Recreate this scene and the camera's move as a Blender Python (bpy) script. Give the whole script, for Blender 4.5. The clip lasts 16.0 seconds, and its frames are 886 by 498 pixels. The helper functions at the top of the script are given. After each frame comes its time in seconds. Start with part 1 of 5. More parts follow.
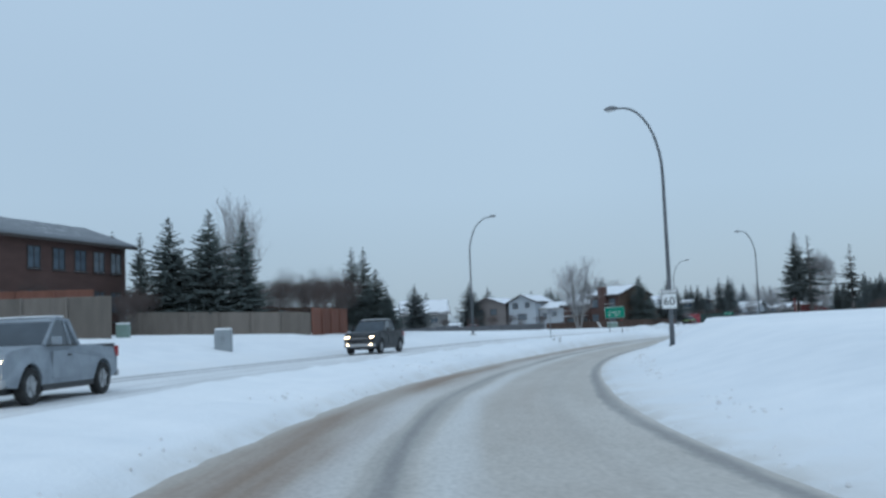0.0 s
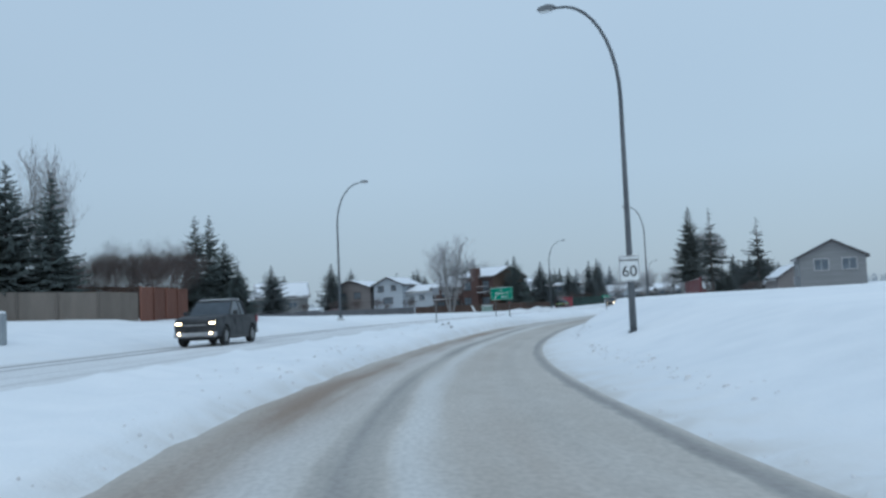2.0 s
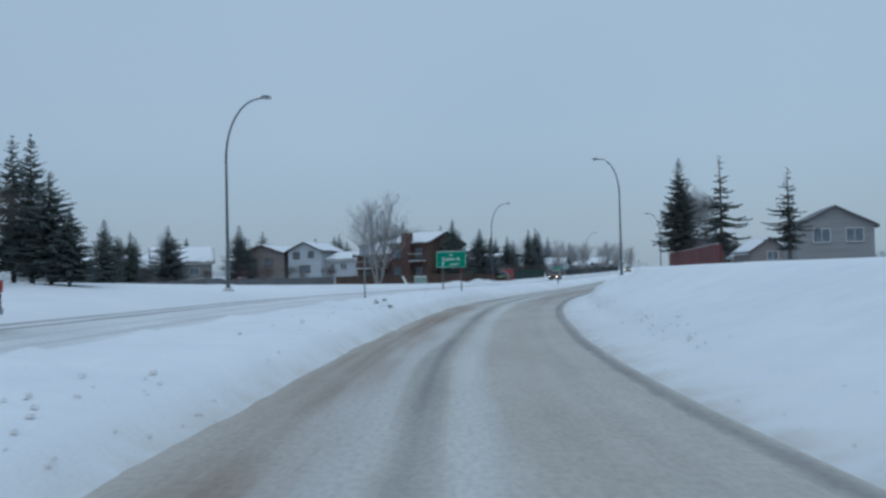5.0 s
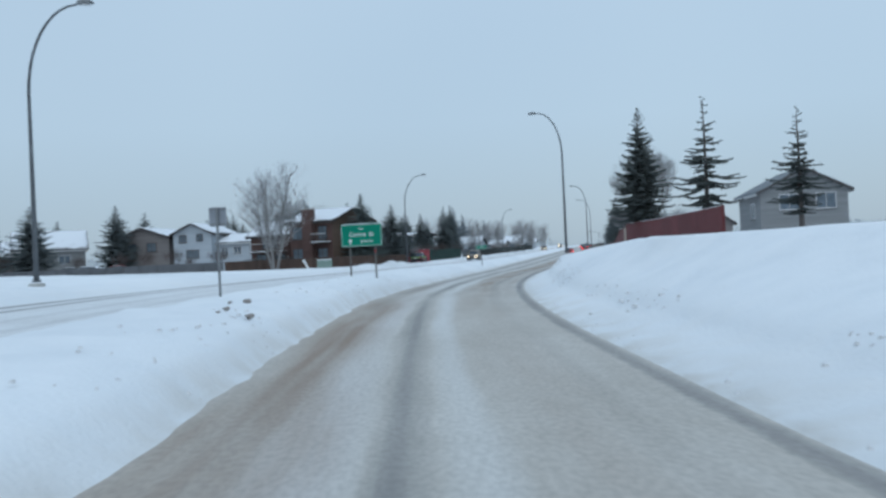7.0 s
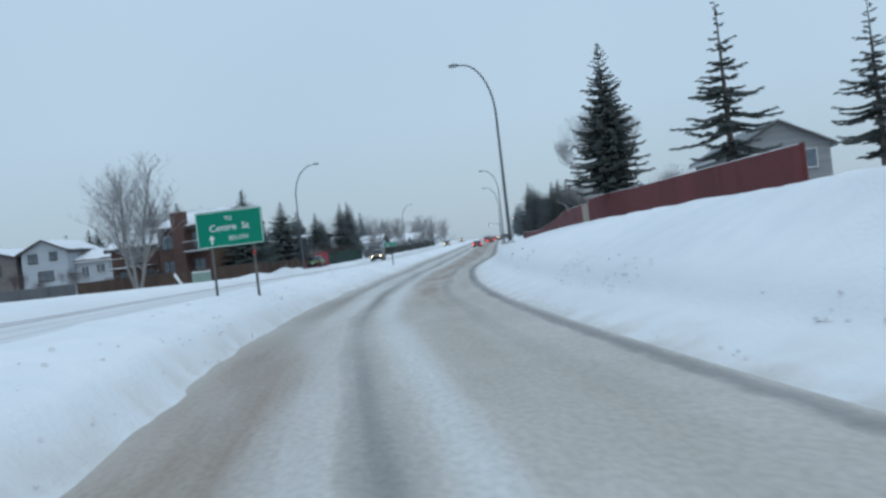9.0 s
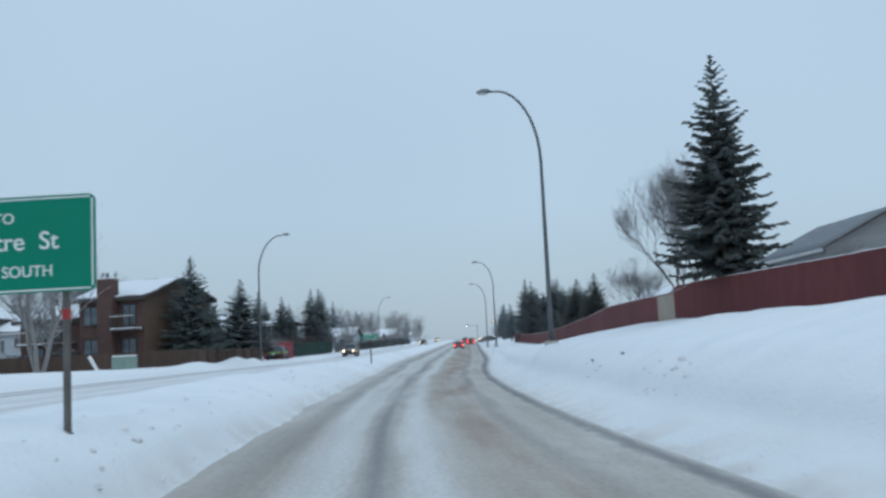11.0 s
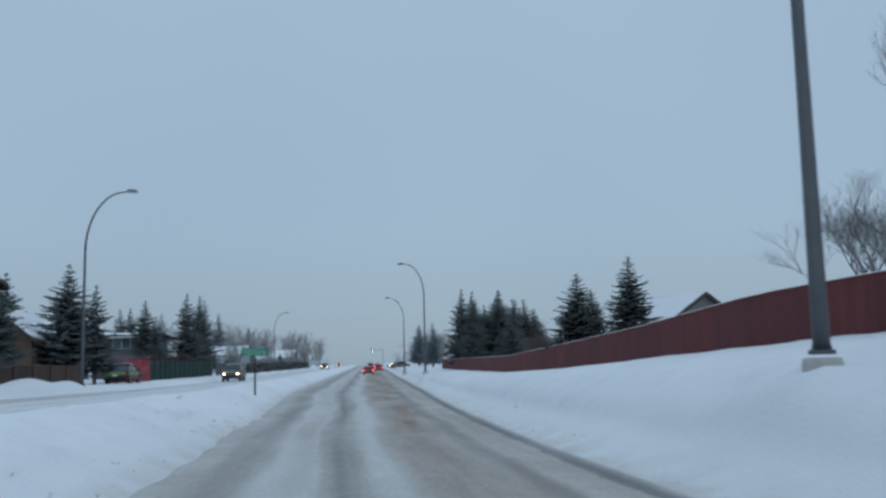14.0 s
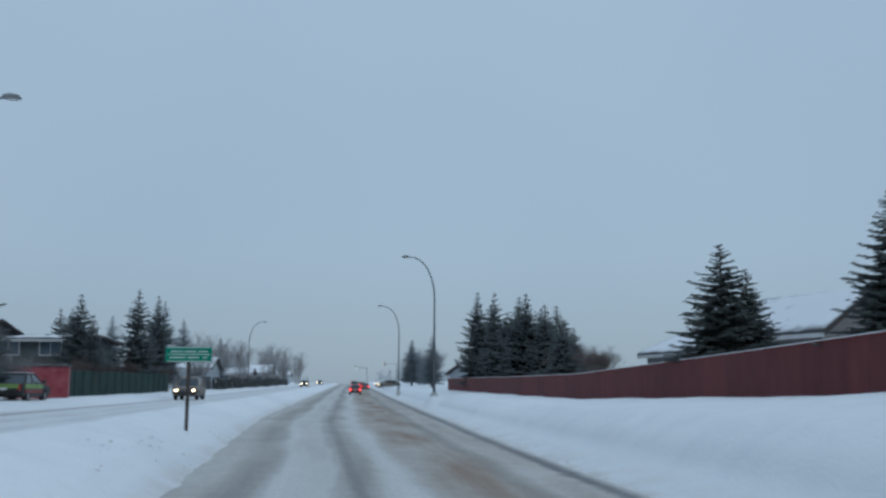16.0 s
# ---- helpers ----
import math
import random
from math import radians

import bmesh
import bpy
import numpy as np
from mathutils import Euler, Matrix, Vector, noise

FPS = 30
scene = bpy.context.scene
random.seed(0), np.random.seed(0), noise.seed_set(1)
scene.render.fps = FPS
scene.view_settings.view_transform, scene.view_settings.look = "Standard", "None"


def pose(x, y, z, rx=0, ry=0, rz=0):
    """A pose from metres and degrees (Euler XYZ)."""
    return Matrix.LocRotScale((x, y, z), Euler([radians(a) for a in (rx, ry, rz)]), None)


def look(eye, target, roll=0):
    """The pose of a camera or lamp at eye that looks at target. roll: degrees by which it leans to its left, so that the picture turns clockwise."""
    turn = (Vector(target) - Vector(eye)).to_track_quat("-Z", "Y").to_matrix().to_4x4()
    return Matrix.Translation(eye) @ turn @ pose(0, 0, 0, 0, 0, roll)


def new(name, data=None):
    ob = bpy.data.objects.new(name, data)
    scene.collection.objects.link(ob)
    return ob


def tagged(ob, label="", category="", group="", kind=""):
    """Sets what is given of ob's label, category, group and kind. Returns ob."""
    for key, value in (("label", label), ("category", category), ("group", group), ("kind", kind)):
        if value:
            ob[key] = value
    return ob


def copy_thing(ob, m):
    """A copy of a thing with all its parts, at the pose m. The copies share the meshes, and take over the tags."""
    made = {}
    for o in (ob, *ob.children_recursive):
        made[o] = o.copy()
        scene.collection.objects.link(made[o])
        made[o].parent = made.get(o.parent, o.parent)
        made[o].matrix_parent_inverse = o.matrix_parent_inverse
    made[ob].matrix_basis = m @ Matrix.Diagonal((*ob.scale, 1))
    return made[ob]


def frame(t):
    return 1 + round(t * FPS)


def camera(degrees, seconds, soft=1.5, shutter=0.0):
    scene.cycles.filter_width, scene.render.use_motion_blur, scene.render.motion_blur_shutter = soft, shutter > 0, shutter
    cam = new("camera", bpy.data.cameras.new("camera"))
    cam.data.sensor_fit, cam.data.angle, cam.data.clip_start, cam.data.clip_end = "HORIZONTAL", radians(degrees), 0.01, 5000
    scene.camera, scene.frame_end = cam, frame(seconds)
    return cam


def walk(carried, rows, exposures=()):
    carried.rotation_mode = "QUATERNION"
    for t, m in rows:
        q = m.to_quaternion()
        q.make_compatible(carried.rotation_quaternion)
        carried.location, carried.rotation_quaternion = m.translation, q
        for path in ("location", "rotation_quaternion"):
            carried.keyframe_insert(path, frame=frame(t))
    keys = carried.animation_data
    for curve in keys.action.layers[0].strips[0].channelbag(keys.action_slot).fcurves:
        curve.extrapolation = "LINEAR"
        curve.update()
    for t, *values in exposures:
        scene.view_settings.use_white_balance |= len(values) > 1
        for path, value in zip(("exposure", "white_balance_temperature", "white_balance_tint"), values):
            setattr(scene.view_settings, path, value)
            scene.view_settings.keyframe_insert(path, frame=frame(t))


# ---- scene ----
PATH = [
    (0.0, 19.64, -84.63, 1.68, 24.29, 4.88, 2.26),
    (0.5, 18.13, -81.87, 1.68, 21.64, 4.94, 2.51),
    (1.0, 16.63, -78.97, 1.66, 19.41, 2.95, 3.06),
    (1.5, 15.22, -75.96, 1.63, 17.72, 2.98, 3.10),
    (2.0, 13.87, -72.83, 1.60, 15.84, 3.66, 2.52),
    (2.5, 12.59, -69.61, 1.55, 14.17, 4.16, 1.65),
    (3.0, 11.40, -66.30, 1.49, 12.70, 6.24, 1.72),
    (3.5, 10.32, -62.86, 1.45, 17.24, 5.95, 5.04),
    (4.0, 9.27, -59.27, 1.47, 15.73, 6.33, 4.61),
    (4.5, 8.25, -55.52, 1.49, 13.55, 3.73, 4.72),
    (5.0, 7.35, -51.58, 1.51, 11.16, 1.85, 1.37),
    (7.5, 3.44, -31.06, 1.52, 3.09, 0.08, 4.76),
    (8.0, 2.78, -26.67, 1.50, 0.53, -0.52, 6.48),
    (10.5, 0.27, -4.58, 1.44, -2.47, 4.07, 4.98),
    (11.0, 0.00, -0.00, 1.47, -2.44, 5.91, 2.81),
    (11.5, -0.22, 4.68, 1.54, -3.40, 6.66, 2.83),
    (12.0, -0.39, 9.43, 1.58, -5.26, 8.71, 0.83),
    (12.5, -0.48, 14.16, 1.57, -6.96, 7.86, 1.94),
    (13.0, -0.43, 18.99, 1.51, -6.86, 8.18, 1.09),
    (13.5, -0.37, 23.93, 1.46, -6.90, 7.88, 0.93),
    (14.0, -0.37, 29.08, 1.47, -8.51, 7.30, 1.24),
    (14.5, -0.40, 34.28, 1.51, -8.18, 8.92, -0.44),
    (15.0, -0.33, 39.50, 1.55, -8.62, 9.30, -0.76),
    (15.5, -0.20, 44.73, 1.58, -9.18, 8.50, -0.76),
    (16.0, -0.00, 50.09, 1.62, -9.71, 8.50, -0.17),
]
cam = camera(49.6, 16.0, soft=2.8, shutter=0.22)
walk(cam, [(t, pose(x, y, z, 90 + pitch, roll, yaw)) for t, x, y, z, yaw, pitch, roll in PATH],
     exposures=[(0.0, 0.28, 6560, 10), (2.6, 0.2, 6600, 10), (4.0, 0.0, 6420, 10), (5.2, 0.0, 6420, 10), (7.3, 0.35, 6700, 10), (10.8, 0.33, 6760, 10), (12.2, 0.0, 6540, 10), (16.0, -0.08, 6500, 10)])

# ---- world and light: an even overcast winter dusk ----
world = bpy.data.worlds.new("overcast")
scene.world = world
world.use_nodes = True
wn, wl = world.node_tree.nodes, world.node_tree.links
wn.clear()
w_out = wn.new("ShaderNodeOutputWorld")
w_bg = wn.new("ShaderNodeBackground")
w_sky = wn.new("ShaderNodeTexSky")
w_sky.sky_type = "NISHITA"
w_sky.sun_disc = False
w_sky.sun_elevation, w_sky.sun_rotation = radians(24), radians(200)
w_dim = wn.new("ShaderNodeVectorMath")
w_dim.operation = "SCALE"
w_dim.inputs["Scale"].default_value = 0.08
w_coord = wn.new("ShaderNodeTexCoord")
w_sep = wn.new("ShaderNodeSeparateXYZ")
w_ramp = wn.new("ShaderNodeValToRGB")
w_ramp.color_ramp.elements[0].position, w_ramp.color_ramp.elements[0].color = 0.0, (0.285, 0.385, 0.485, 1)
w_ramp.color_ramp.elements[1].position, w_ramp.color_ramp.elements[1].color = 0.7, (0.415, 0.570, 0.745, 1)
w_mid = w_ramp.color_ramp.elements.new(0.14)
w_mid.color = (0.350, 0.480, 0.615, 1)
w_noise = wn.new("ShaderNodeTexNoise")
w_noise.inputs["Scale"].default_value, w_noise.inputs["Detail"].default_value = 1.4, 2.0
w_soft = wn.new("ShaderNodeMixRGB")
w_soft.blend_type, w_soft.inputs["Fac"].default_value = "SOFT_LIGHT", 0.22
w_mix = wn.new("ShaderNodeMixRGB")
w_mix.inputs["Fac"].default_value = 0.90
wl.new(w_coord.outputs["Generated"], w_sep.inputs[0])
wl.new(w_coord.outputs["Generated"], w_noise.inputs["Vector"])
wl.new(w_sep.outputs["Z"], w_ramp.inputs["Fac"])
wl.new(w_ramp.outputs["Color"], w_soft.inputs["Color1"])
wl.new(w_noise.outputs["Fac"], w_soft.inputs["Color2"])
wl.new(w_sky.outputs["Color"], w_dim.inputs[0])
wl.new(w_dim.outputs[0], w_mix.inputs["Color1"])
wl.new(w_soft.outputs["Color"], w_mix.inputs["Color2"])
wl.new(w_mix.outputs["Color"], w_bg.inputs["Color"])
w_bg.inputs["Strength"].default_value = 1.0
wl.new(w_bg.outputs[0], w_out.inputs[0])
sun = new("sun", bpy.data.lights.new("sun", "SUN"))
sun.data.energy, sun.data.angle, sun.data.color = 0.5, radians(60), (0.86, 0.95, 1.0)
sun.matrix_world = look((20, -55, 60), (0, 0, 0))


# ---- materials ----
def material(name, rough=0.8, metal=0.0):
    m = bpy.data.materials.new(name)
    m.use_nodes = True
    nt = m.node_tree
    b = nt.nodes["Principled BSDF"]
    b.inputs["Roughness"].default_value, b.inputs["Metallic"].default_value = rough, metal
    return m, nt.nodes, nt.links, b


def noise_at(nd, ln, scale, detail=4.0, source="Object", squash=None):
    co = nd.new("ShaderNodeTexCoord")
    nz = nd.new("ShaderNodeTexNoise")
    nz.inputs["Scale"].default_value, nz.inputs["Detail"].default_value = scale, detail
    if squash:
        mp = nd.new("ShaderNodeMapping")
        mp.inputs["Scale"].default_value = squash
        ln.new(co.outputs[source], mp.inputs["Vector"])
        ln.new(mp.outputs["Vector"], nz.inputs["Vector"])
    else:
        ln.new(co.outputs[source], nz.inputs["Vector"])
    return nz


def ramp(nd, ln, value, stops):
    r = nd.new("ShaderNodeValToRGB")
    e = r.color_ramp.elements
    e[0].position, e[0].color = stops[0][0], (*stops[0][1], 1)
    e[1].position, e[1].color = stops[-1][0], (*stops[-1][1], 1)
    for pos, col in stops[1:-1]:
        e.new(pos).color = (*col, 1)
    ln.new(value, r.inputs["Fac"])
    return r


def mix(nd, ln, fac, a, b, mode="MIX"):
    x = nd.new("ShaderNodeMixRGB")
    x.blend_type = mode
    for sock, val in ((x.inputs["Fac"], fac), (x.inputs["Color1"], a), (x.inputs["Color2"], b)):
        if isinstance(val, (int, float)):
            sock.default_value = val
        elif isinstance(val, tuple):
            sock.default_value = (*val, 1)
        else:
            ln.new(val, sock)
    return x.outputs["Color"]


def math_node(nd, ln, op, a, b=0.0, clamp=False):
    x = nd.new("ShaderNodeMath")
    x.operation, x.use_clamp = op, clamp
    for sock, val in ((x.inputs[0], a), (x.inputs[1], b)):
        if isinstance(val, (int, float)):
            sock.default_value = val
        else:
            ln.new(val, sock)
    return x.outputs[0]


def bump(nd, ln, b, height, strength=0.3, distance=0.02):
    n = nd.new("ShaderNodeBump")
    n.inputs["Strength"].default_value, n.inputs["Distance"].default_value = strength, distance
    ln.new(height, n.inputs["Height"])
    ln.new(n.outputs["Normal"], b.inputs["Normal"])


def speckled(name, a, b_col, scale=3.0, rough=0.8, metal=0.0, fine=40.0, relief=0.2, per_thing=0.0, squash=None):
    """A surface of two tones with stains and grain."""
    m, nd, ln, b = material(name, rough, metal)
    big, small = noise_at(nd, ln, scale, 3, squash=squash), noise_at(nd, ln, fine, 5, squash=squash)
    f = mix(nd, ln, 0.35, big.outputs["Fac"], small.outputs["Fac"])
    col = ramp(nd, ln, f, [(0.32, a), (0.68, b_col)]).outputs["Color"]
    if per_thing:
        info = nd.new("ShaderNodeObjectInfo")
        lift = math_node(nd, ln, "MULTIPLY_ADD", info.outputs["Random"], per_thing)
        nd[-1].inputs[2].default_value = 1 - per_thing / 2
        col = mix(nd, ln, 1.0, col, lift, "MULTIPLY")
    ln.new(col, b.inputs["Base Color"])
    bump(nd, ln, b, small.outputs["Fac"], relief, 0.01)
    return m


def snow_capped(name, a, b_col, scale=5.0, cover=0.55, rough=0.9, soft=0.25, fine=30.0):
    """A dark surface on whose upper faces patches of snow lie."""
    m, nd, ln, b = material(name, rough)
    nz = noise_at(nd, ln, scale, 4)
    grain = noise_at(nd, ln, fine, 3)
    base = ramp(nd, ln, grain.outputs["Fac"], [(0.3, a), (0.7, b_col)]).outputs["Color"]
    geo = nd.new("ShaderNodeNewGeometry")
    sep = nd.new("ShaderNodeSeparateXYZ")
    ln.new(geo.outputs["Normal"], sep.inputs[0])
    up = math_node(nd, ln, "MULTIPLY_ADD", nz.outputs["Fac"], 0.9)
    nd[-1].inputs[2].default_value = -0.45
    up = math_node(nd, ln, "ADD", sep.outputs["Z"], up)
    fac = math_node(nd, ln, "SUBTRACT", up, cover)
    fac = math_node(nd, ln, "DIVIDE", fac, soft, True)
    ln.new(mix(nd, ln, fac, base, (0.78, 0.80, 0.83)), b.inputs["Base Color"])
    return m


def snow_material():
    m, nd, ln, b = material("snow", 0.85)
    big, mid, fine = noise_at(nd, ln, 0.06, 3), noise_at(nd, ln, 0.9, 5), noise_at(nd, ln, 14, 4)
    f = mix(nd, ln, 0.4, big.outputs["Fac"], mid.outputs["Fac"])
    col = ramp(nd, ln, f, [(0.3, (0.74, 0.77, 0.80)), (0.5, (0.83, 0.85, 0.87)), (0.7, (0.90, 0.91, 0.92))]).outputs["Color"]
    # road grit thrown up beside the lanes
    uv = nd.new("ShaderNodeUVMap")
    uv.uv_map = "lateral"
    sp = nd.new("ShaderNodeSeparateXYZ")
    ln.new(uv.outputs["UV"], sp.inputs[0])
    patch = ramp(nd, ln, mid.outputs["Fac"], [(0.38, (0.35, 0.35, 0.35)), (0.60, (1, 1, 1))]).outputs["Color"]
    g = math_node(nd, ln, "MULTIPLY", sp.outputs["X"], patch, True)
    col = mix(nd, ln, g, col, (0.50, 0.46, 0.41))
    ln.new(col, b.inputs["Base Color"])
    h = mix(nd, ln, 0.5, mid.outputs["Fac"], fine.outputs["Fac"])
    drift = noise_at(nd, ln, 0.45, 4)
    h = mix(nd, ln, 0.72, h, drift.outputs["Fac"])
    bump(nd, ln, b, h, 0.6, 0.30)
    return m


def road_material(name, tracks, sand, wet, clean, low, high, gutter=None, bend_sand=None, faint=None):
    """Packed snow and sand on a road. u runs across in metres from the kerb, v along in metres."""
    m, nd, ln, b = material(name, 0.75)
    uv = nd.new("ShaderNodeUVMap")
    uv.uv_map = "road"
    sp = nd.new("ShaderNodeSeparateXYZ")
    ln.new(uv.outputs["UV"], sp.inputs[0])

    def streak(su, sv, detail=4, shift=0.0):
        mp = nd.new("ShaderNodeMapping")
        mp.inputs["Scale"].default_value = (su, sv, 1)
        mp.inputs["Location"].default_value = (shift, shift * 1.7, 0)
        ln.new(uv.outputs["UV"], mp.inputs["Vector"])
        nz = nd.new("ShaderNodeTexNoise")
        nz.inputs["Scale"].default_value, nz.inputs["Detail"].default_value = 1.0, detail
        ln.new(mp.outputs["Vector"], nz.inputs["Vector"])
        return nz.outputs["Fac"]

    def around(value, amount):
        out = math_node(nd, ln, "MULTIPLY_ADD", value, amount)
        nd[-1].inputs[2].default_value = -amount / 2
        return out

    # the lines wander, and their edges fray
    uu = math_node(nd, ln, "ADD", sp.outputs["X"], around(streak(0.04, 0.022, 2), 0.9))
    frayed = math_node(nd, ln, "ADD", uu, around(streak(0.9, 0.10, 5, 3.0), 0.75))
    long_streak, cross, grain, crumbs = streak(2.6, 0.08), streak(0.45, 0.2, 5), streak(13, 7, 6), streak(3.0, 1.3, 6, 9.0)
    broken = ramp(nd, ln, streak(0.5, 0.06, 4, 5.0), [(0.34, (0.50, 0.50, 0.50)), (0.58, (1, 1, 1))]).outputs["Color"]
    patchy = ramp(nd, ln, streak(0.8, 0.10, 6, 7.0), [(0.34, (0.34, 0.34, 0.34)), (0.62, (1, 1, 1))]).outputs["Color"]
    lift = ramp(nd, ln, long_streak, [(0.3, (0.66, 0.66, 0.66)), (0.6, (1, 1, 1))]).outputs["Color"]

    def bands(list_, at):
        total = None
        for centre, width, amount in list_:
            d = math_node(nd, ln, "SUBTRACT", at, centre)
            d = math_node(nd, ln, "DIVIDE", d, width)
            d = math_node(nd, ln, "MULTIPLY", d, d)
            d = math_node(nd, ln, "SUBTRACT", 1.0, d, True)
            d = math_node(nd, ln, "MULTIPLY", d, amount)
            total = d if total is None else math_node(nd, ln, "MAXIMUM", total, d)
        return total

    col = ramp(nd, ln, mix(nd, ln, 0.4, cross, crumbs), [(0.33, low), (0.64, high)]).outputs["Color"]
    # 0 in the bend, 1 where the road runs straight
    straight = math_node(nd, ln, "MULTIPLY_ADD", sp.outputs["Y"], 0.025)
    nd[-1].inputs[2].default_value = 0.25
    straight = math_node(nd, ln, "MINIMUM", math_node(nd, ln, "MAXIMUM", straight, 0.0), 1.0)
    if gutter:
        bend = math_node(nd, ln, "MULTIPLY", math_node(nd, ln, "SUBTRACT", 1.0, straight), 0.45)
        col = mix(nd, ln, bend, col, (0.53, 0.475, 0.41))
    if clean:
        col = mix(nd, ln, math_node(nd, ln, "MULTIPLY", bands(clean, frayed), broken), col, (0.70, 0.70, 0.69))
    if sand:
        share = math_node(nd, ln, "MULTIPLY", bands(sand, frayed), math_node(nd, ln, "MULTIPLY_ADD", straight, 0.72))
        nd[-2].inputs[2].default_value = 0.28
        if bend_sand:
            other = math_node(nd, ln, "MULTIPLY", bands(bend_sand, frayed), math_node(nd, ln, "MULTIPLY_ADD", straight, -0.85))
            nd[-2].inputs[2].default_value = 1.0
            share = math_node(nd, ln, "MAXIMUM", share, other)
        strewn = math_node(nd, ln, "MULTIPLY", share, patchy)
        col = mix(nd, ln, math_node(nd, ln, "MULTIPLY", strewn, lift), col, (0.265, 0.178, 0.122))
    tr = bands(tracks, frayed)
    if faint:         # tracks that show on the straight alone
        shown = math_node(nd, ln, "MULTIPLY_ADD", straight, 0.8)
        nd[-1].inputs[2].default_value = 0.2
        tr = math_node(nd, ln, "MAXIMUM", tr, math_node(nd, ln, "MULTIPLY", bands(faint, frayed), shown))
    tr = math_node(nd, ln, "MULTIPLY", tr, lift)
    col = mix(nd, ln, math_node(nd, ln, "MULTIPLY", tr, broken), col, (0.20, 0.19, 0.18))
    wt = math_node(nd, ln, "MULTIPLY", bands(wet, uu), lift)
    col = mix(nd, ln, math_node(nd, ln, "MULTIPLY", wt, broken), col, (0.12, 0.12, 0.13))
    if gutter:
        # the bare gutter shows better where the road runs straight
        run = math_node(nd, ln, "MULTIPLY_ADD", straight, 0.3)
        nd[-1].inputs[2].default_value = 0.65
        edge = math_node(nd, ln, "MULTIPLY", bands([gutter], math_node(nd, ln, "ADD", sp.outputs["X"], around(crumbs, 0.25))), lift)
        col = mix(nd, ln, math_node(nd, ln, "MULTIPLY", edge, run), col, (0.12, 0.12, 0.13))
    speck = ramp(nd, ln, grain, [(0.32, (0.84, 0.84, 0.84)), (0.62, (1.03, 1.03, 1.03))]).outputs["Color"]
    col = mix(nd, ln, 1.0, col, speck, "MULTIPLY")
    ln.new(col, b.inputs["Base Color"])
    bump(nd, ln, b, mix(nd, ln, 0.5, grain, crumbs), 0.3, 0.03)
    return m


SNOW = snow_material()
ROAD = road_material("packed_road_snow", [(4.0, 0.38, 0.62)], [(2.15, 1.15, 1.0), (0.85, 0.5, 0.45), (4.75, 0.35, 0.35)],
                     [(4.02, 0.14, 0.35)], [(4.85, 0.55, 0.8), (3.3, 0.35, 0.6)], (0.43, 0.41, 0.38), (0.61, 0.59, 0.56), (0.36, 0.22, 0.9), [(5.6, 1.25, 0.95)], [(5.6, 0.48, 0.60), (1.5, 0.25, 0.55)])
LANE = road_material("snowed_lane", [(4.7, 0.34, 0.8), (6.2, 0.38, 0.9), (1.0, 0.3, 0.25), (2.4, 0.3, 0.25)], [(5.4, 1.2, 0.2)], [(6.2, 0.16, 1.0), (4.7, 0.15, 1.0)], None, (0.66, 0.66, 0.66), (0.80, 0.81, 0.82))
STEEL = speckled("galvanised_steel", (0.082, 0.092, 0.102), (0.135, 0.147, 0.16), 1.5, 0.6, 0.35, 60, 0.1)
POST_GREY = speckled("grey_post", (0.16, 0.17, 0.18), (0.24, 0.25, 0.26), 2, 0.55, 0.4)
CONCRETE = speckled("concrete", (0.36, 0.35, 0.33), (0.48, 0.47, 0.45), 4, 0.9)
GREEN = speckled("sign_green", (0.0, 0.185, 0.118), (0.0, 0.215, 0.138), 1.2, 0.4, 0, 50, 0.03)
WHITE = speckled("sign_white", (0.66, 0.68, 0.68), (0.76, 0.78, 0.78), 3, 0.5, 0, 30, 0.03)
BLACK = speckled("black_paint", (0.012, 0.012, 0.013), (0.02, 0.02, 0.022), 4, 0.5)
GREEN.node_tree.nodes["Principled BSDF"].inputs["Specular IOR Level"].default_value = 0.15
SIGN_BACK = speckled("dull_aluminium", (0.22, 0.24, 0.27), (0.30, 0.32, 0.35), 3, 0.5, 0.6)
RED_REFLECTOR = speckled("red_band", (0.30, 0.02, 0.02), (0.38, 0.03, 0.03), 5, 0.4)
RED_FENCE = speckled("red_stained_wood", (0.106, 0.022, 0.023), (0.155, 0.033, 0.034), 0.9, 0.8, 0, 9, 0.3, 0.25, (3, 3, 0.6))
PALE_WOOD = speckled("unpainted_pale_wood", (0.32, 0.265, 0.21), (0.42, 0.355, 0.285), 1.2, 0.85, 0, 12, 0.3)
RED_CAP = snow_capped("fence_cap", (0.14, 0.03, 0.025), (0.19, 0.04, 0.03), 1.6, 0.30)
BROWN_FENCE = speckled("brown_weathered_wood", (0.060, 0.038, 0.030), (0.10, 0.062, 0.048), 0.8, 0.85, 0, 10, 0.3, 0.35, (3, 3, 0.5))
GREY_FENCE = speckled("grey_weathered_wood", (0.13, 0.115, 0.10), (0.19, 0.165, 0.145), 0.8, 0.9, 0, 10, 0.3, 0.3, (3, 3, 0.5))
ORANGE_FENCE = speckled("orange_cedar_wood", (0.150, 0.062, 0.043), (0.205, 0.086, 0.059), 0.9, 0.8, 0, 10, 0.3, 0.3, (3, 3, 0.5))
SLATE_FENCE = speckled("blue_grey_weathered_boards", (0.095, 0.10, 0.11), (0.135, 0.14, 0.15), 0.8, 0.9, 0, 10, 0.3, 0.25, (3, 3, 0.5))
GREEN_FENCE = speckled("dark_green_boards", (0.022, 0.05, 0.045), (0.035, 0.07, 0.062), 0.9, 0.8, 0, 10, 0.3, 0.2)
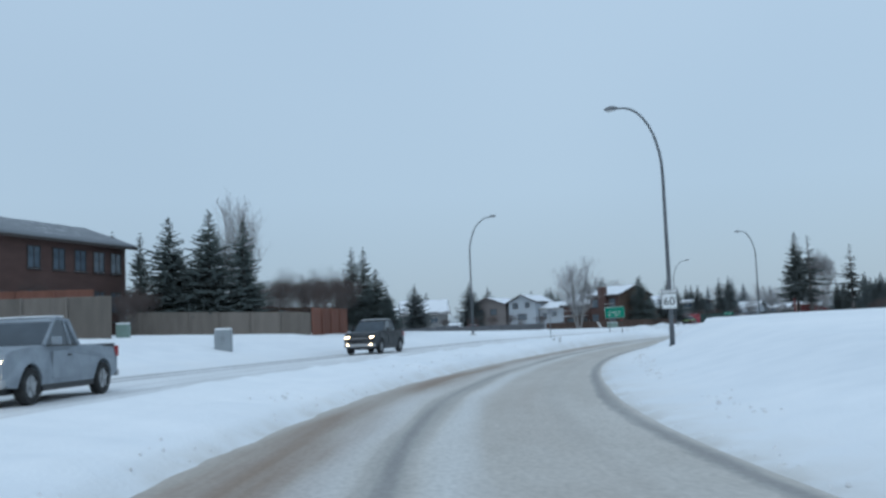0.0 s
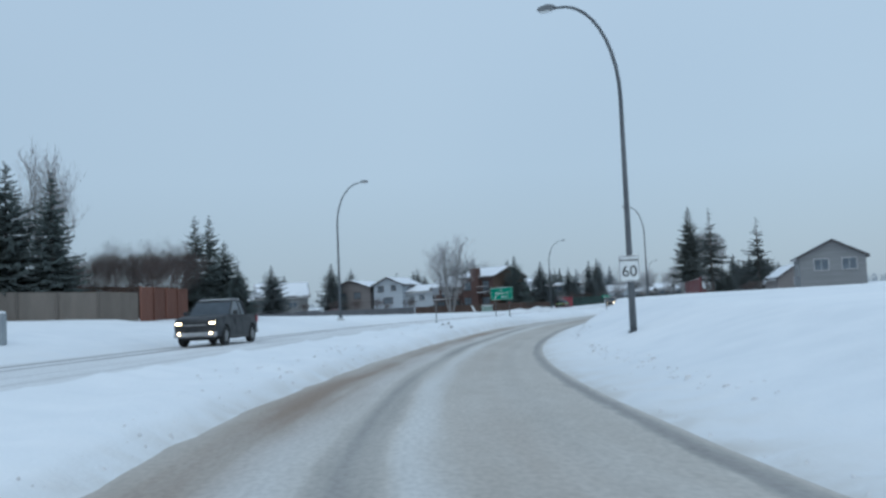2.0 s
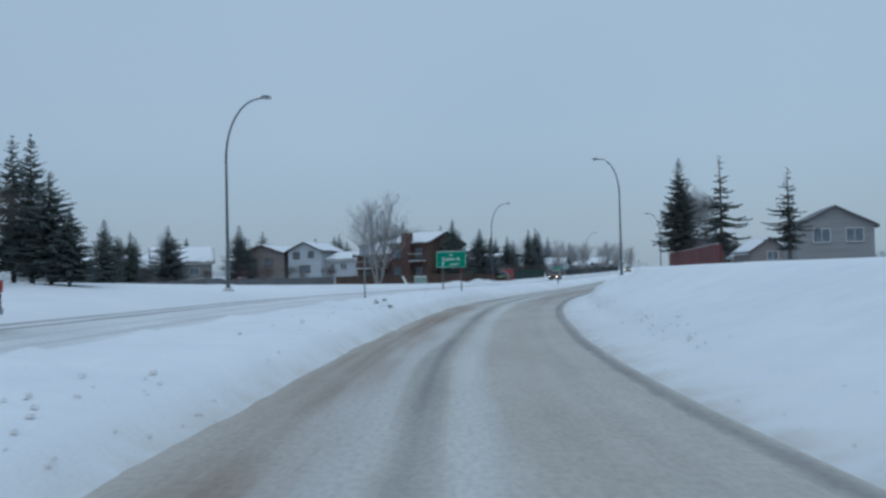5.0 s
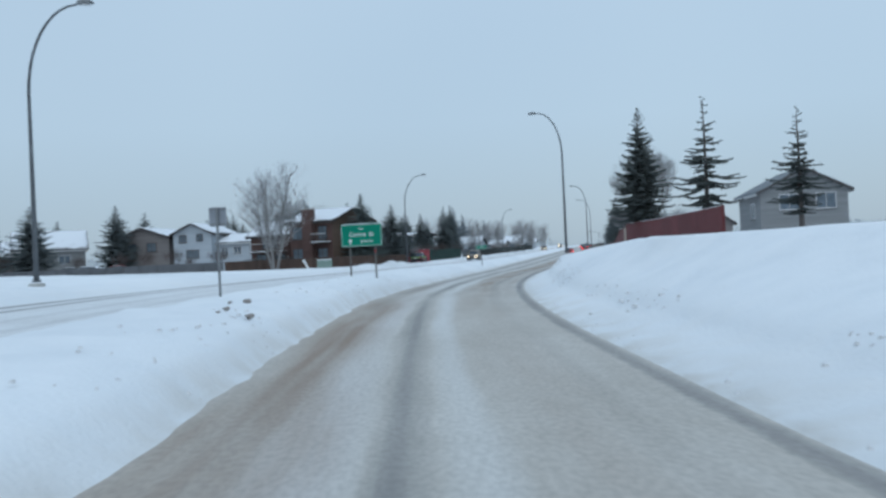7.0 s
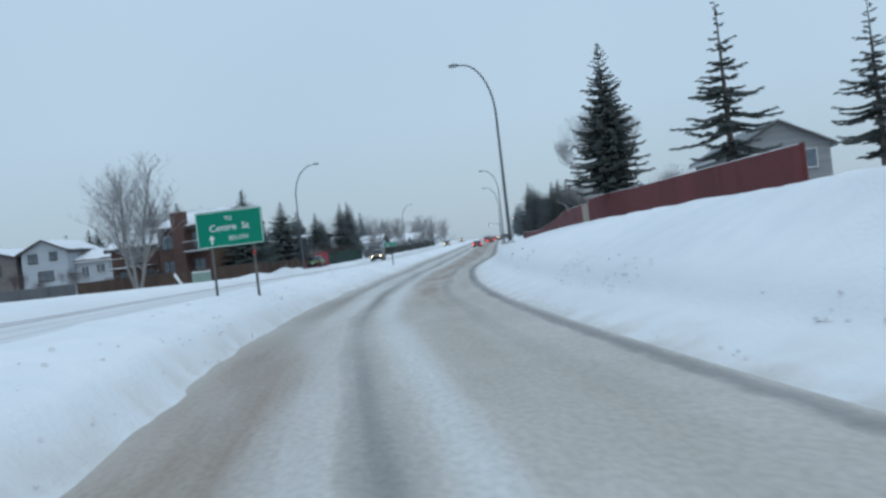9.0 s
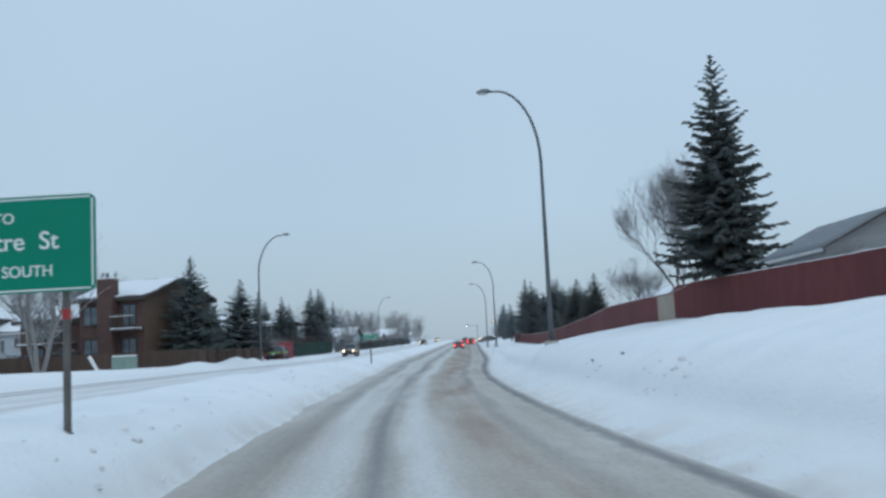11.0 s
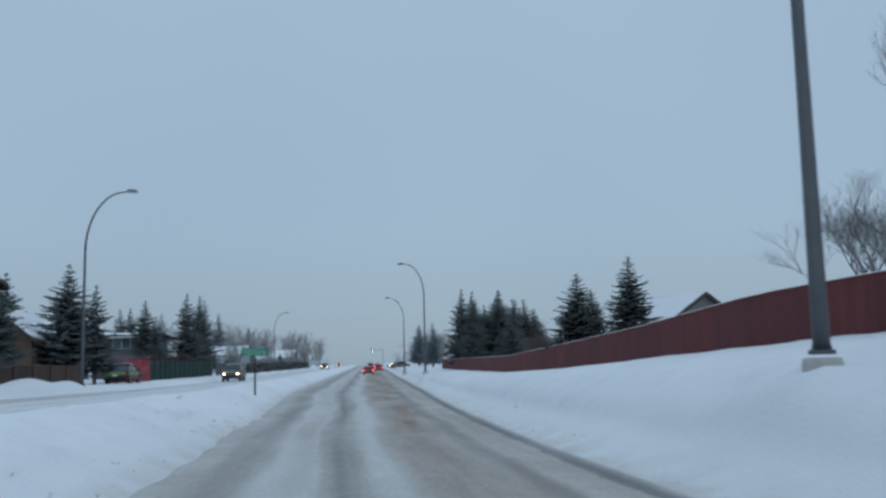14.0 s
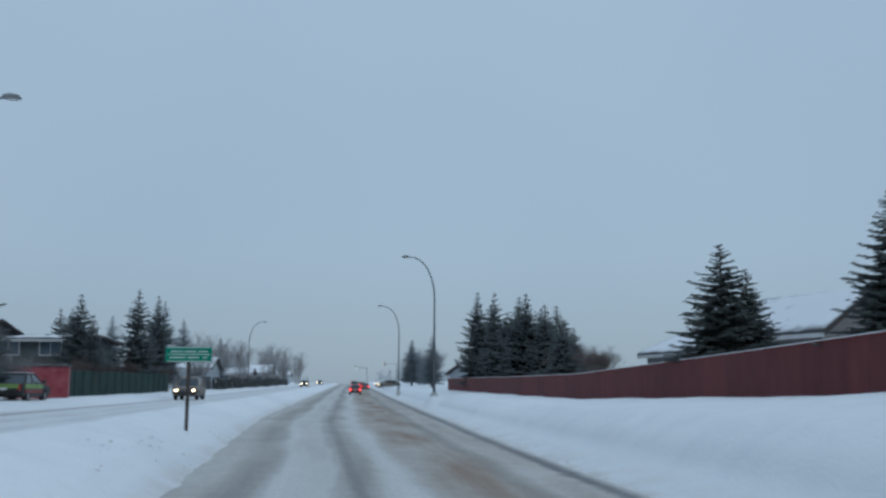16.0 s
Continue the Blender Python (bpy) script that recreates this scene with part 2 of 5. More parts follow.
BRICK = speckled("dark_brown_brick", (0.080, 0.044, 0.038), (0.115, 0.064, 0.054), 0.7, 0.9, 0, 14, 0.4, 0, (1, 1, 3))
SIDING_BROWN = speckled("brown_siding", (0.090, 0.058, 0.042), (0.120, 0.078, 0.056), 0.5, 0.8, 0, 6, 0.3, 0, (0.3, 0.3, 6))
SIDING_PALE = speckled("pale_siding", (0.33, 0.37, 0.41), (0.43, 0.46, 0.49), 0.5, 0.8, 0, 6, 0.2, 0, (0.3, 0.3, 6))
SIDING_GREY = speckled("grey_siding", (0.17, 0.175, 0.18), (0.25, 0.255, 0.26), 0.5, 0.8, 0, 6, 0.2, 0, (0.3, 0.3, 6))
SIDING_TAN = speckled("tan_siding", (0.155, 0.138, 0.135), (0.21, 0.19, 0.185), 0.5, 0.8, 0, 6, 0.2, 0, (0.3, 0.3, 6))
SIDING_DARK = speckled("dark_blue_green_siding", (0.055, 0.066, 0.07), (0.085, 0.098, 0.10), 0.5, 0.8, 0, 6, 0.2, 0, (0.3, 0.3, 6))
TRIM = speckled("off_white_trim", (0.42, 0.42, 0.42), (0.55, 0.55, 0.55), 2, 0.7)
DARK_TRIM = speckled("dark_trim", (0.035, 0.026, 0.022), (0.06, 0.045, 0.04), 2, 0.7)
ROOF_SNOW = snow_capped("snowy_shingles", (0.05, 0.05, 0.055), (0.09, 0.09, 0.095), 0.9, 0.42, 0.9, 0.3)
ROOF_SLATE = snow_capped("thinly_snowed_shingles", (0.16, 0.175, 0.19), (0.22, 0.235, 0.25), 1.6, 0.98, 0.9, 0.5)
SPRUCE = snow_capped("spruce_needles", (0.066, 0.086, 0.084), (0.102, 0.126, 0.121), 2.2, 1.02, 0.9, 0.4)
# Haze is worked into the base colours of these two farther spruce materials.
SPRUCE_HAZED = snow_capped("hazed_spruce_needles", (0.078, 0.094, 0.096), (0.118, 0.138, 0.140), 2.2, 0.96, 0.9, 0.5)
SPRUCE_HAZED_FAR = snow_capped("far_hazed_spruce_needles", (0.17, 0.20, 0.22), (0.22, 0.255, 0.28), 2.2, 0.75, 0.9, 0.5)
HEDGE_GREEN = snow_capped("snow_topped_hedge", (0.038, 0.044, 0.042), (0.062, 0.068, 0.064), 1.5, 0.75, 0.9, 0.4)
# The light grey of these twigs stands in for haze; snow lies on top.
PALE_TWIG = snow_capped("haze_paled_twigs", (0.26, 0.255, 0.26), (0.38, 0.37, 0.37), 3, 0.45, 0.95, 0.5)
SPRUCE_SNOWY = snow_capped("snowy_spruce_needles", (0.046, 0.056, 0.054), (0.080, 0.092, 0.088), 2.2, 0.86, 0.9, 0.35)
BARK = speckled("bark", (0.08, 0.07, 0.066), (0.135, 0.12, 0.112), 4, 0.95)
PALE_BARK = speckled("pale_poplar_bark", (0.17, 0.165, 0.16), (0.26, 0.25, 0.245), 4, 0.95)
TWIG = snow_capped("frosted_twigs", (0.155, 0.150, 0.154), (0.235, 0.228, 0.230), 3, 0.60, 0.95, 0.5)
HEDGE = speckled("red_brown_twigs", (0.072, 0.054, 0.050), (0.110, 0.084, 0.078), 2, 0.95)
BOX_GREEN = speckled("faded_green_steel", (0.16, 0.24, 0.21), (0.21, 0.29, 0.26), 2, 0.5, 0.1)
BOX_GREY = speckled("grey_steel_cabinet", (0.22, 0.25, 0.27), (0.29, 0.32, 0.34), 2, 0.5, 0.1)
TYRE = speckled("tyre_rubber", (0.012, 0.012, 0.012), (0.03, 0.03, 0.03), 6, 0.9)
CHROME = speckled("wheel_alloy", (0.30, 0.31, 0.32), (0.42, 0.43, 0.44), 4, 0.35, 0.8)
# Haze before the distant woods is painted into this blue-grey.
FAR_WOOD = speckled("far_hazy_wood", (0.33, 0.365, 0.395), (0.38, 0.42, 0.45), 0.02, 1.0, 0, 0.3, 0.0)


def paint(name, c):
    m, nd, ln, b = material(name, 0.5)
    nz = noise_at(nd, ln, 2.5, 4)
    ln.new(ramp(nd, ln, nz.outputs["Fac"], [(0.35, c), (0.75, tuple(min(1, v * 1.25 + 0.04) for v in c))]).outputs["Color"], b.inputs["Base Color"])
    b.inputs["Specular IOR Level"].default_value = 0.25
    return m


def glow(name, c, strength):
    m, nd, ln, b = material(name, 0.3)
    b.inputs["Base Color"].default_value = (*c, 1)
    b.inputs["Emission Color"].default_value = (*c, 1)
    b.inputs["Emission Strength"].default_value = strength
    return m


def glass(name, c=(0.03, 0.04, 0.05)):
    m, nd, ln, b = material(name, 0.08)
    nz = noise_at(nd, ln, 1.2, 2)
    ln.new(ramp(nd, ln, nz.outputs["Fac"], [(0.3, c), (0.8, tuple(v * 2.0 for v in c))]).outputs["Color"], b.inputs["Base Color"])
    return m


PANE = glass("window_pane", (0.07, 0.09, 0.11))
CAR_GLASS = glass("car_window")
HEADLIGHT = glow("lit_headlight", (1.0, 0.78, 0.50), 9.0)
TAILLIGHT = glow("lit_taillight", (1.0, 0.06, 0.06), 5.0)
GREEN_LAMP = glow("green_signal_lamp", (0.55, 1.0, 0.85), 6.0)
AMBER = glow("amber_beacon", (1.0, 0.5, 0.15), 8.0)
DARK_PAINT, SILVER_PAINT = paint("charcoal_paint", (0.018, 0.020, 0.023)), paint("silver_paint", (0.20, 0.23, 0.26))
RED_PAINT, TAN_PAINT = paint("red_paint", (0.16, 0.02, 0.02)), paint("beige_paint", (0.17, 0.145, 0.12))
GREY_PAINT, LIME_PAINT = paint("grey_paint", (0.10, 0.11, 0.12)), paint("lime_paint", (0.16, 0.27, 0.08))

# ---- plan: its units are K metres ----
K = 1.15


def along(table):
    ys, vs = [a for a, _ in table], [b for _, b in table]
    return lambda y: float(np.interp(y, ys, vs))


def smooth(table, half=6.0):
    raw = along(table)
    return lambda y: sum(raw(y + half * k / 3) for k in range(-3, 4)) / 7


line = smooth([(-400, 290), (-110, 41), (-90, 27), (-73.6, 17.1), (-66, 13.2), (-57.6, 9.9), (-45, 6.4), (-27, 3.0), (-4, 0.24), (12, -0.4), (25, -0.3),
               (43.5, 0), (60, 0.7), (75, 1.6), (111, 4.3), (155, 7.7), (300, 18.5), (600, 41), (3000, 220)])
right_edge = smooth([(-400, 294), (-110, 45), (-90, 31.2), (-73.6, 21.2), (-60, 14), (-43, 8.7), (-30, 6.1), (-12, 4.1), (0, 3.3), (13, 2.9), (25, 3.15), (40, 3.8),
                     (55, 4.95), (70, 6.35), (90, 8.3), (111, 9.95), (155, 13.0), (300, 23.8), (600, 46), (3000, 225)])
left_edge = smooth([(-400, 286), (-110, 37), (-90, 23), (-73.6, 13.4), (-57.6, 7.0), (-45, 3.9), (-36, 2.4), (-25, 0.6), (-6, -1.6), (4, -2.35), (20, -2.45), (40, -2.05), (60, -1.5),
                    (83, -1.15), (97, -0.7), (124, 1.2), (155, 3.6), (300, 14.4), (600, 37), (3000, 216)])


def road_z(y):
    s = y - 95.0
    rise = 0.0135 * (s if s > 25 else (s + 25) ** 2 / 100 if s > -25 else 0)
    return min(rise, 4.6 + 0.002 * max(0, y - 435))


far_field = along([(-80, 2.2), (0, 1.9), (30, 1.3), (60, 1.0)])
verge_left = along([(-60, 1.6), (-39, 1.42), (2, 1.15), (60, 0.95)])
lane_z = along([(-75, 0.30), (-40, 0.42), (0, 0.56), (70, 0.62)])
crest_z = along([(-80, 0.25), (-40, 0.40), (-10, 0.66), (10, 0.74), (70, 0.80)])
bank_z = along([(-80, 0.3), (-36, 0.42), (-10, 0.9), (20, 1.2), (35, 1.25), (60, 1.05), (85, 0.95), (111, 1.22), (130, 1.4)])
fence_foot = along([(-60, 0.9), (-30, 1.4), (-6, 1.62), (5, 1.72), (22, 1.80), (36, 1.86), (44, 1.75), (55, 1.5), (62, 1.36), (82, 1.14), (100, 1.3), (130, 1.6)])
fence_top = along([(-30, 2.2), (-6, 2.9), (9, 2.92), (22, 2.92), (32.2, 3.0), (32.4, 2.76), (36, 2.80), (46, 2.88), (55, 2.60), (66, 2.40), (83, 2.16), (100, 2.30), (131, 2.66)])


def bank_x(y):
    return 8.2 + (y - 15) * 0.0624


def fence_x(y):
    """The red fence follows the bank, then turns away from the road at its near end."""
    return bank_x(y) if y > 33 else bank_x(33) + (33 - y) * 0.0735


def median_side(y):
    """How far the opposite carriageway's near edge lies from the plan line."""
    return max(5.6, line(y) - left_edge(y) + 3.2)


def section(y):
    """The ground's cross section at y: rows of x, z and grit."""
    p, l, r, z = line(y), left_edge(y), right_edge(y), road_z(y)
    up = max(0.0, z - road_z(130)) if y > 130 else 0.0
    w = 1 + 0.35 * min(1, max(0, (-30 - y) / 60))
    no = median_side(y)
    easy = min(1, max(0, (y - 5) / 25))      # the median's bank grows gentler along the straight
    f = max(bank_x(y), r + 3.0 + 2.5 * min(1, max(0, (-6 - y) / 18))) if y < 160 else r + 7
    lz, vz, ff = lane_z(y) + max(up, z * 0.9), verge_left(y) + max(up, z * 0.9), far_field(y) + max(up, z * 0.9)
    cz, bz, fz = crest_z(y) + max(up, z * 0.7), bank_z(y) + up, fence_foot(y) + up
    rows = [(-3000, ff + 3, 0), (p - 400, ff + 1.0, 0), (p - 120, ff + 0.2, 0), (p - 60, ff, 0), (p - 30 * w, ff, 0), (p - 20 * w, (ff + vz) / 2, 0), (p - 16 * w, vz, 0),
            (p - 13.4 * w, min(vz, lz + 0.42), 0), (p - 12.4 * w, lz + 0.2, 0.1), (p - 12.05 * w, lz + 0.03, 0.15), (p - 11.8 * w, lz - 0.05, 0.1), (p - (no + 0.3) * w, lz - 0.05, 0.1),
            (p - no * w, lz + 0.04, 0.1), (p - (no - 0.6) * w, lz + 0.12, 0), (l - 2.1, cz + 0.02, 0.0), (l - 0.95, z + (cz - z) * (0.95 - 0.33 * easy), 0.0), (l - 0.42, z + (cz - z) * (0.66 - 0.36 * easy), 0.08), (l - 0.02, z + 0.03, 0.55),
            (l + 0.25, z - 0.06, 0.5), (r - 0.25, z - 0.06, 0.5), (r - 0.02, z + 0.02, 0.65), (r + 0.25, z + 0.06, 0.35), (r + 1.05, z + 0.06 + (bz - z) * 0.22, 0.10), (r + 1.35, z + (bz - z) * 0.60, 0.04),
            (r + 2.1, bz, 0), ((r + 2.1 + f) / 2, (bz + fz) / 2 + 0.06, 0), (f - 0.3, fz, 0), (f + 0.3, fz, 0), (f + 4, fz + 0.1, 0), (f + 40, fz + 0.5, 0), (f + 300, fz + 1.5, 0), (3000, fz + 4, 0)]
    return rows


def ground_z(x, y):
    rows = section(y)
    return float(np.interp(x, [a for a, _, _ in rows], [b for _, b, _ in rows]))


def spot(x, y, lift=0.0, turn=0.0, size=1.0):
    """A pose on the ground at plan x, y, in metres."""
    return Matrix.Translation((x * K, y * K, ground_z(x, y) * K + lift)) @ Matrix.Rotation(radians(turn), 4, "Z") @ Matrix.Scale(size, 4)


# ---- building helpers ----
def part(name, bm, mat_, parent=None, label="", smooth_faces=False):
    me = bpy.data.meshes.new(name)
    bm.normal_update()
    bm.to_mesh(me)
    bm.free()
    for m_ in (mat_ if isinstance(mat_, (list, tuple)) else [mat_]):
        me.materials.append(m_)
    if smooth_faces:
        me.polygons.foreach_set("use_smooth", [True] * len(me.polygons))
    ob = new(name, me)
    if parent:
        ob.parent = parent
    if label:
        ob["label"] = label
    return ob


def data_part(name, verts, faces, mat_, parent=None, label=""):
    me = bpy.data.meshes.new(name)
    me.from_pydata(verts, [], faces)
    for m_ in (mat_ if isinstance(mat_, (list, tuple)) else [mat_]):
        me.materials.append(m_)
    ob = new(name, me)
    if parent:
        ob.parent = parent
    if label:
        ob["label"] = label
    return ob


def box(x0, x1, y0, y1, z0, z1, bevel=0.0, bm=None):
    own = bmesh.new()
    bmesh.ops.create_cube(own, size=1, matrix=Matrix.Translation(((x0 + x1) / 2, (y0 + y1) / 2, (z0 + z1) / 2)) @ Matrix.Diagonal((x1 - x0, y1 - y0, z1 - z0, 1)))
    if bevel:
        bmesh.ops.bevel(own, geom=own.edges[:], offset=bevel, segments=2, affect="EDGES", profile=0.5)
    return joined(bm, own)


def joined(bm, own):
    if bm is None:
        return own
    me = bpy.data.meshes.new("scratch")
    own.to_mesh(me)
    own.free()
    bm.from_mesh(me)
    bpy.data.meshes.remove(me)
    return bm


def tube(points, radii, sides=8, bm=None):
    """A tapered round bar through points."""
    own = bm or bmesh.new()
    rings = []
    for i, p in enumerate(points):
        p = Vector(p)
        d = (Vector(points[min(i + 1, len(points) - 1)]) - Vector(points[max(i - 1, 0)])).normalized()
        a = d.orthogonal().normalized() if abs(d.z) < 0.99 else Vector((1, 0, 0))
        b = d.cross(a).normalized()
        a = b.cross(d)
        rings.append([own.verts.new(p + radii[i] * (math.cos(2 * math.pi * k / sides) * a + math.sin(2 * math.pi * k / sides) * b)) for k in range(sides)])
        if i and rings[i - 1]:
            q0, q1 = rings[i - 1], rings[i]
            best = min(range(sides), key=lambda s: sum((q1[(k + s) % sides].co - q0[k].co).length for k in range(sides)))
            rings[i] = [q1[(k + best) % sides] for k in range(sides)]
            for k in range(sides):
                own.faces.new((q0[k], q0[(k + 1) % sides], rings[i][(k + 1) % sides], rings[i][k]))
    own.faces.new(rings[0][::-1])
    own.faces.new(rings[-1])
    return own


def outline(points, y0, y1, bm=None, bevel=0.0):
    """A side outline of (x, z) points pushed from y0 to y1."""
    own = bmesh.new()
    a = [own.verts.new((x, y0, z)) for x, z in points]
    b = [own.verts.new((x, y1, z)) for x, z in points]
    own.faces.new(a)
    own.faces.new(b[::-1])
    for k in range(len(a)):
        j = (k + 1) % len(a)
        own.faces.new((a[j], a[k], b[k], b[j]))
    bmesh.ops.recalc_face_normals(own, faces=own.faces[:])
    if bevel:
        bmesh.ops.bevel(own, geom=own.edges[:], offset=bevel, segments=2, affect="EDGES", profile=0.5)
    return joined(bm, own)


def disc(x, y, z, radius, depth, axis="Y", sides=20, bm=None):
    own = bmesh.new()
    turn = Matrix.Rotation(radians(90), 4, "X") if axis == "Y" else Matrix.Rotation(radians(90), 4, "Y") if axis == "X" else Matrix.Identity(4)
    bmesh.ops.create_cone(own, cap_ends=True, segments=sides, radius1=radius, radius2=radius, depth=depth, matrix=Matrix.Translation((x, y, z)) @ turn)
    return joined(bm, own)


def root(name, label, category, group="", kind=""):
    return tagged(new(name), label, category, group, kind)


def words(text, size, mat_, parent, m, label=""):
    """Flat raised lettering, each letter a part of its own."""
    cu = bpy.data.curves.new("letter", "FONT")
    cu.body, cu.size, cu.align_x, cu.align_y, cu.extrude, cu.offset = text, size, "CENTER", "CENTER", 0.003, size * 0.004
    tmp = new("letter", cu)
    me = bpy.data.meshes.new_from_object(tmp.evaluated_get(bpy.context.evaluated_depsgraph_get()))
    bpy.data.objects.remove(tmp)
    co = [tuple(v.co) for v in me.vertices]
    faces = [tuple(f.vertices) for f in me.polygons]
    bpy.data.meshes.remove(me)
    spans = []
    for lo, hi in sorted((min(co[i][0] for i in f), max(co[i][0] for i in f)) for f in faces):
        if spans and lo <= spans[-1][1] + 1e-5:
            spans[-1][1] = max(spans[-1][1], hi)
        else:
            spans.append([lo, hi])
    for lo, hi in spans:
        own = [f for f in faces if lo - 1e-5 <= min(co[i][0] for i in f) <= hi + 1e-5]
        used = sorted({i for f in own for i in f})
        at = {i: k for k, i in enumerate(used)}
        ob = data_part("letter", [co[i] for i in used], [tuple(at[i] for i in f) for f in own], mat_, parent, label)
        ob.matrix_basis = m


# ---- ground, roads ----
def sheet_rows():
    ys = list(np.arange(-400, -90, 15.0)) + list(np.arange(-90, -70, 0.5)) + list(np.arange(-70, 90, 0.25)) + list(np.arange(90, 150, 0.5)) + list(np.arange(150, 300, 2.0)) + list(np.arange(300, 640, 10.0)) + [800, 1200, 2000, 3000]
    return [float(v) for v in ys]


def build_ground():
    verts, faces, grit = [], [], []
    ys = sheet_rows()
    n = 0
    for y in ys:
        rows = section(y)
        xs = [a for a, _, _ in rows]
        zs = [b for _, b, _ in rows]
        gs = [c for _, _, c in rows]
        dense = []
        for i in range(len(xs) - 1):
            parts_ = 6 if 3 <= i <= 7 else 4 if 13 <= i <= 17 else 3 if 20 <= i <= 25 else 5 if i in (26, 27) else 2
            dense += [(i + k / parts_) for k in range(parts_)]
        dense.append(len(xs) - 1)
        n = len(dense)
        for q in dense:
            x, z, g = (float(np.interp(q, range(len(xs)), v)) for v in (xs, zs, gs))
            i = int(q)
            near = -95 < y < 160
            if near and 13 <= q <= 17.6:      # ploughed, lumpy bank of the median
                foot = 0.25 if q > 16.6 else 0.5 if q > 15.2 else 1.0
                z += foot * (0.09 * noise.noise((x * 0.5, y * 0.45, 0)) + 0.07 * noise.noise((x * 1.3, y * 1.2, 4)) + 0.035 * noise.noise((x * 2.6, y * 2.3, 8)) * (1 if q > 14.5 else 0.4))
                if 15 < q <= 17.6:
                    x += 0.16 * noise.noise((0.3, y * 0.35, 2)) + 0.06 * noise.noise((0.7, y * 0.9, 5))
            elif near and 20.5 <= q <= 24:    # windrow beside the kerb
                z += 0.05 * noise.noise((x * 1.6, y * 1.4, 2)) + 0.045 * max(0, noise.noise((x * 2.6, y * 2.4, 7)))
            elif near and (q > 24 and q < 29 or q < 9):
                z += 0.05 * noise.noise((x * 0.35, y * 0.3, 1)) + 0.018 * noise.noise((x * 1.6, y * 1.5, 3))
            for qx, qy, qz in ((5.55, 35.46, 1.26), (10.92, 111.1, 1.24)):
                if abs(y - qy) < 3 and q > 21:
                    z += max(0, qz - z) * math.exp(-((x - qx) / 0.6) ** 2 - ((y - qy) / 1.2) ** 2)
            # snow heaped along the brown fence
            z += 0.50 * math.exp(-((x + 11.65) / 0.7) ** 2 - ((y - 68.5) / 4.2) ** 2) + 0.28 * math.exp(-((x + 11.3) / 0.6) ** 2 - ((y - 74.5) / 2.0) ** 2) + 0.22 * math.exp(-((x + 12.8) / 0.9) ** 2 - ((y - 60.5) / 3.0) ** 2)
            verts.append((x * K, y * K, z * K))
            grit.append(g)
    for j in range(len(ys) - 1):
        for i in range(n - 1):
            a = j * n + i
            faces.append((a, a + 1, a + n + 1, a + n))
    ob = data_part("ground", verts, faces, SNOW)
    me = ob.data
    lay = me.uv_layers.new(name="lateral")
    idx = np.empty(len(me.loops), dtype=np.int32)
    me.loops.foreach_get("vertex_index", idx)
    uv = np.zeros((len(idx), 2), dtype=np.float32)
    uv[:, 0] = np.array(grit, dtype=np.float32)[idx]
    lay.data.foreach_set("uv", uv.ravel())
    me.polygons.foreach_set("use_smooth", [True] * len(me.polygons))
    tagged(ob, "white snow-covered ground with ploughed banks beside the road", "ground", kind="structure")


def build_strip(name, edge_a, edge_b, z_at, mat_, label, steps=14, crown=0.03, y0=-200, y1=900, width=0.0):
    """A road surface between two edges, from the kerb (edge_b) to the median (edge_a)."""
    ys = [float(v) for v in list(np.arange(y0, -90, 10)) + list(np.arange(-90, 150, 0.5)) + list(np.arange(150, 300, 2.0)) + list(np.arange(300, y1, 10.0))]
    verts, faces, uvs = [], [], []
    for y in ys:
        a, b = edge_a(y), edge_b(y)
        for k in range(steps + 1):
            f = k / steps
            rut = 0.012 * noise.noise((f * 14, y * 0.15, 5))
            verts.append(((b + (a - b) * f) * K, y * K, z_at(y) * K + crown * 4 * f * (1 - f) + rut + 0.006))
            uvs.append((f * width if width else (b - a) * f * K, y * K))
    n = steps + 1
    for j in range(len(ys) - 1):
        for i in range(steps):
            q = j * n + i
            faces.append((q, q + n, q + n + 1, q + 1))
    ob = data_part(name, verts, faces, mat_)
    me = ob.data
    lay = me.uv_layers.new(name="road")
    idx = np.empty(len(me.loops), dtype=np.int32)
    me.loops.foreach_get("vertex_index", idx)
    lay.data.foreach_set("uv", np.array(uvs, dtype=np.float32)[idx].ravel())
    me.polygons.foreach_set("use_smooth", [True] * len(me.polygons))
    return tagged(ob, label, "road", kind="structure")


def wide(y):
    return 1 + 0.35 * min(1, max(0, (-30 - y) / 60))


def lane_level(y):
    z = road_z(y)
    up = max(0.0, z - road_z(130)) if y > 130 else 0.0
    return lane_z(y) + max(up, z * 0.9)


build_ground()
build_strip("road", lambda y: left_edge(y) - 0.05, lambda y: right_edge(y) + 0.03, road_z, ROAD, "packed snow and brown sand on a curving road with wheel tracks", width=6.6)
build_strip("road", lambda y: line(y) - 11.95 * wide(y), lambda y: line(y) - (median_side(y) + 0.15) * wide(y), lane_level, LANE, "snow-covered opposite carriageway with two thin dark wheel tracks", 8, 0.02)


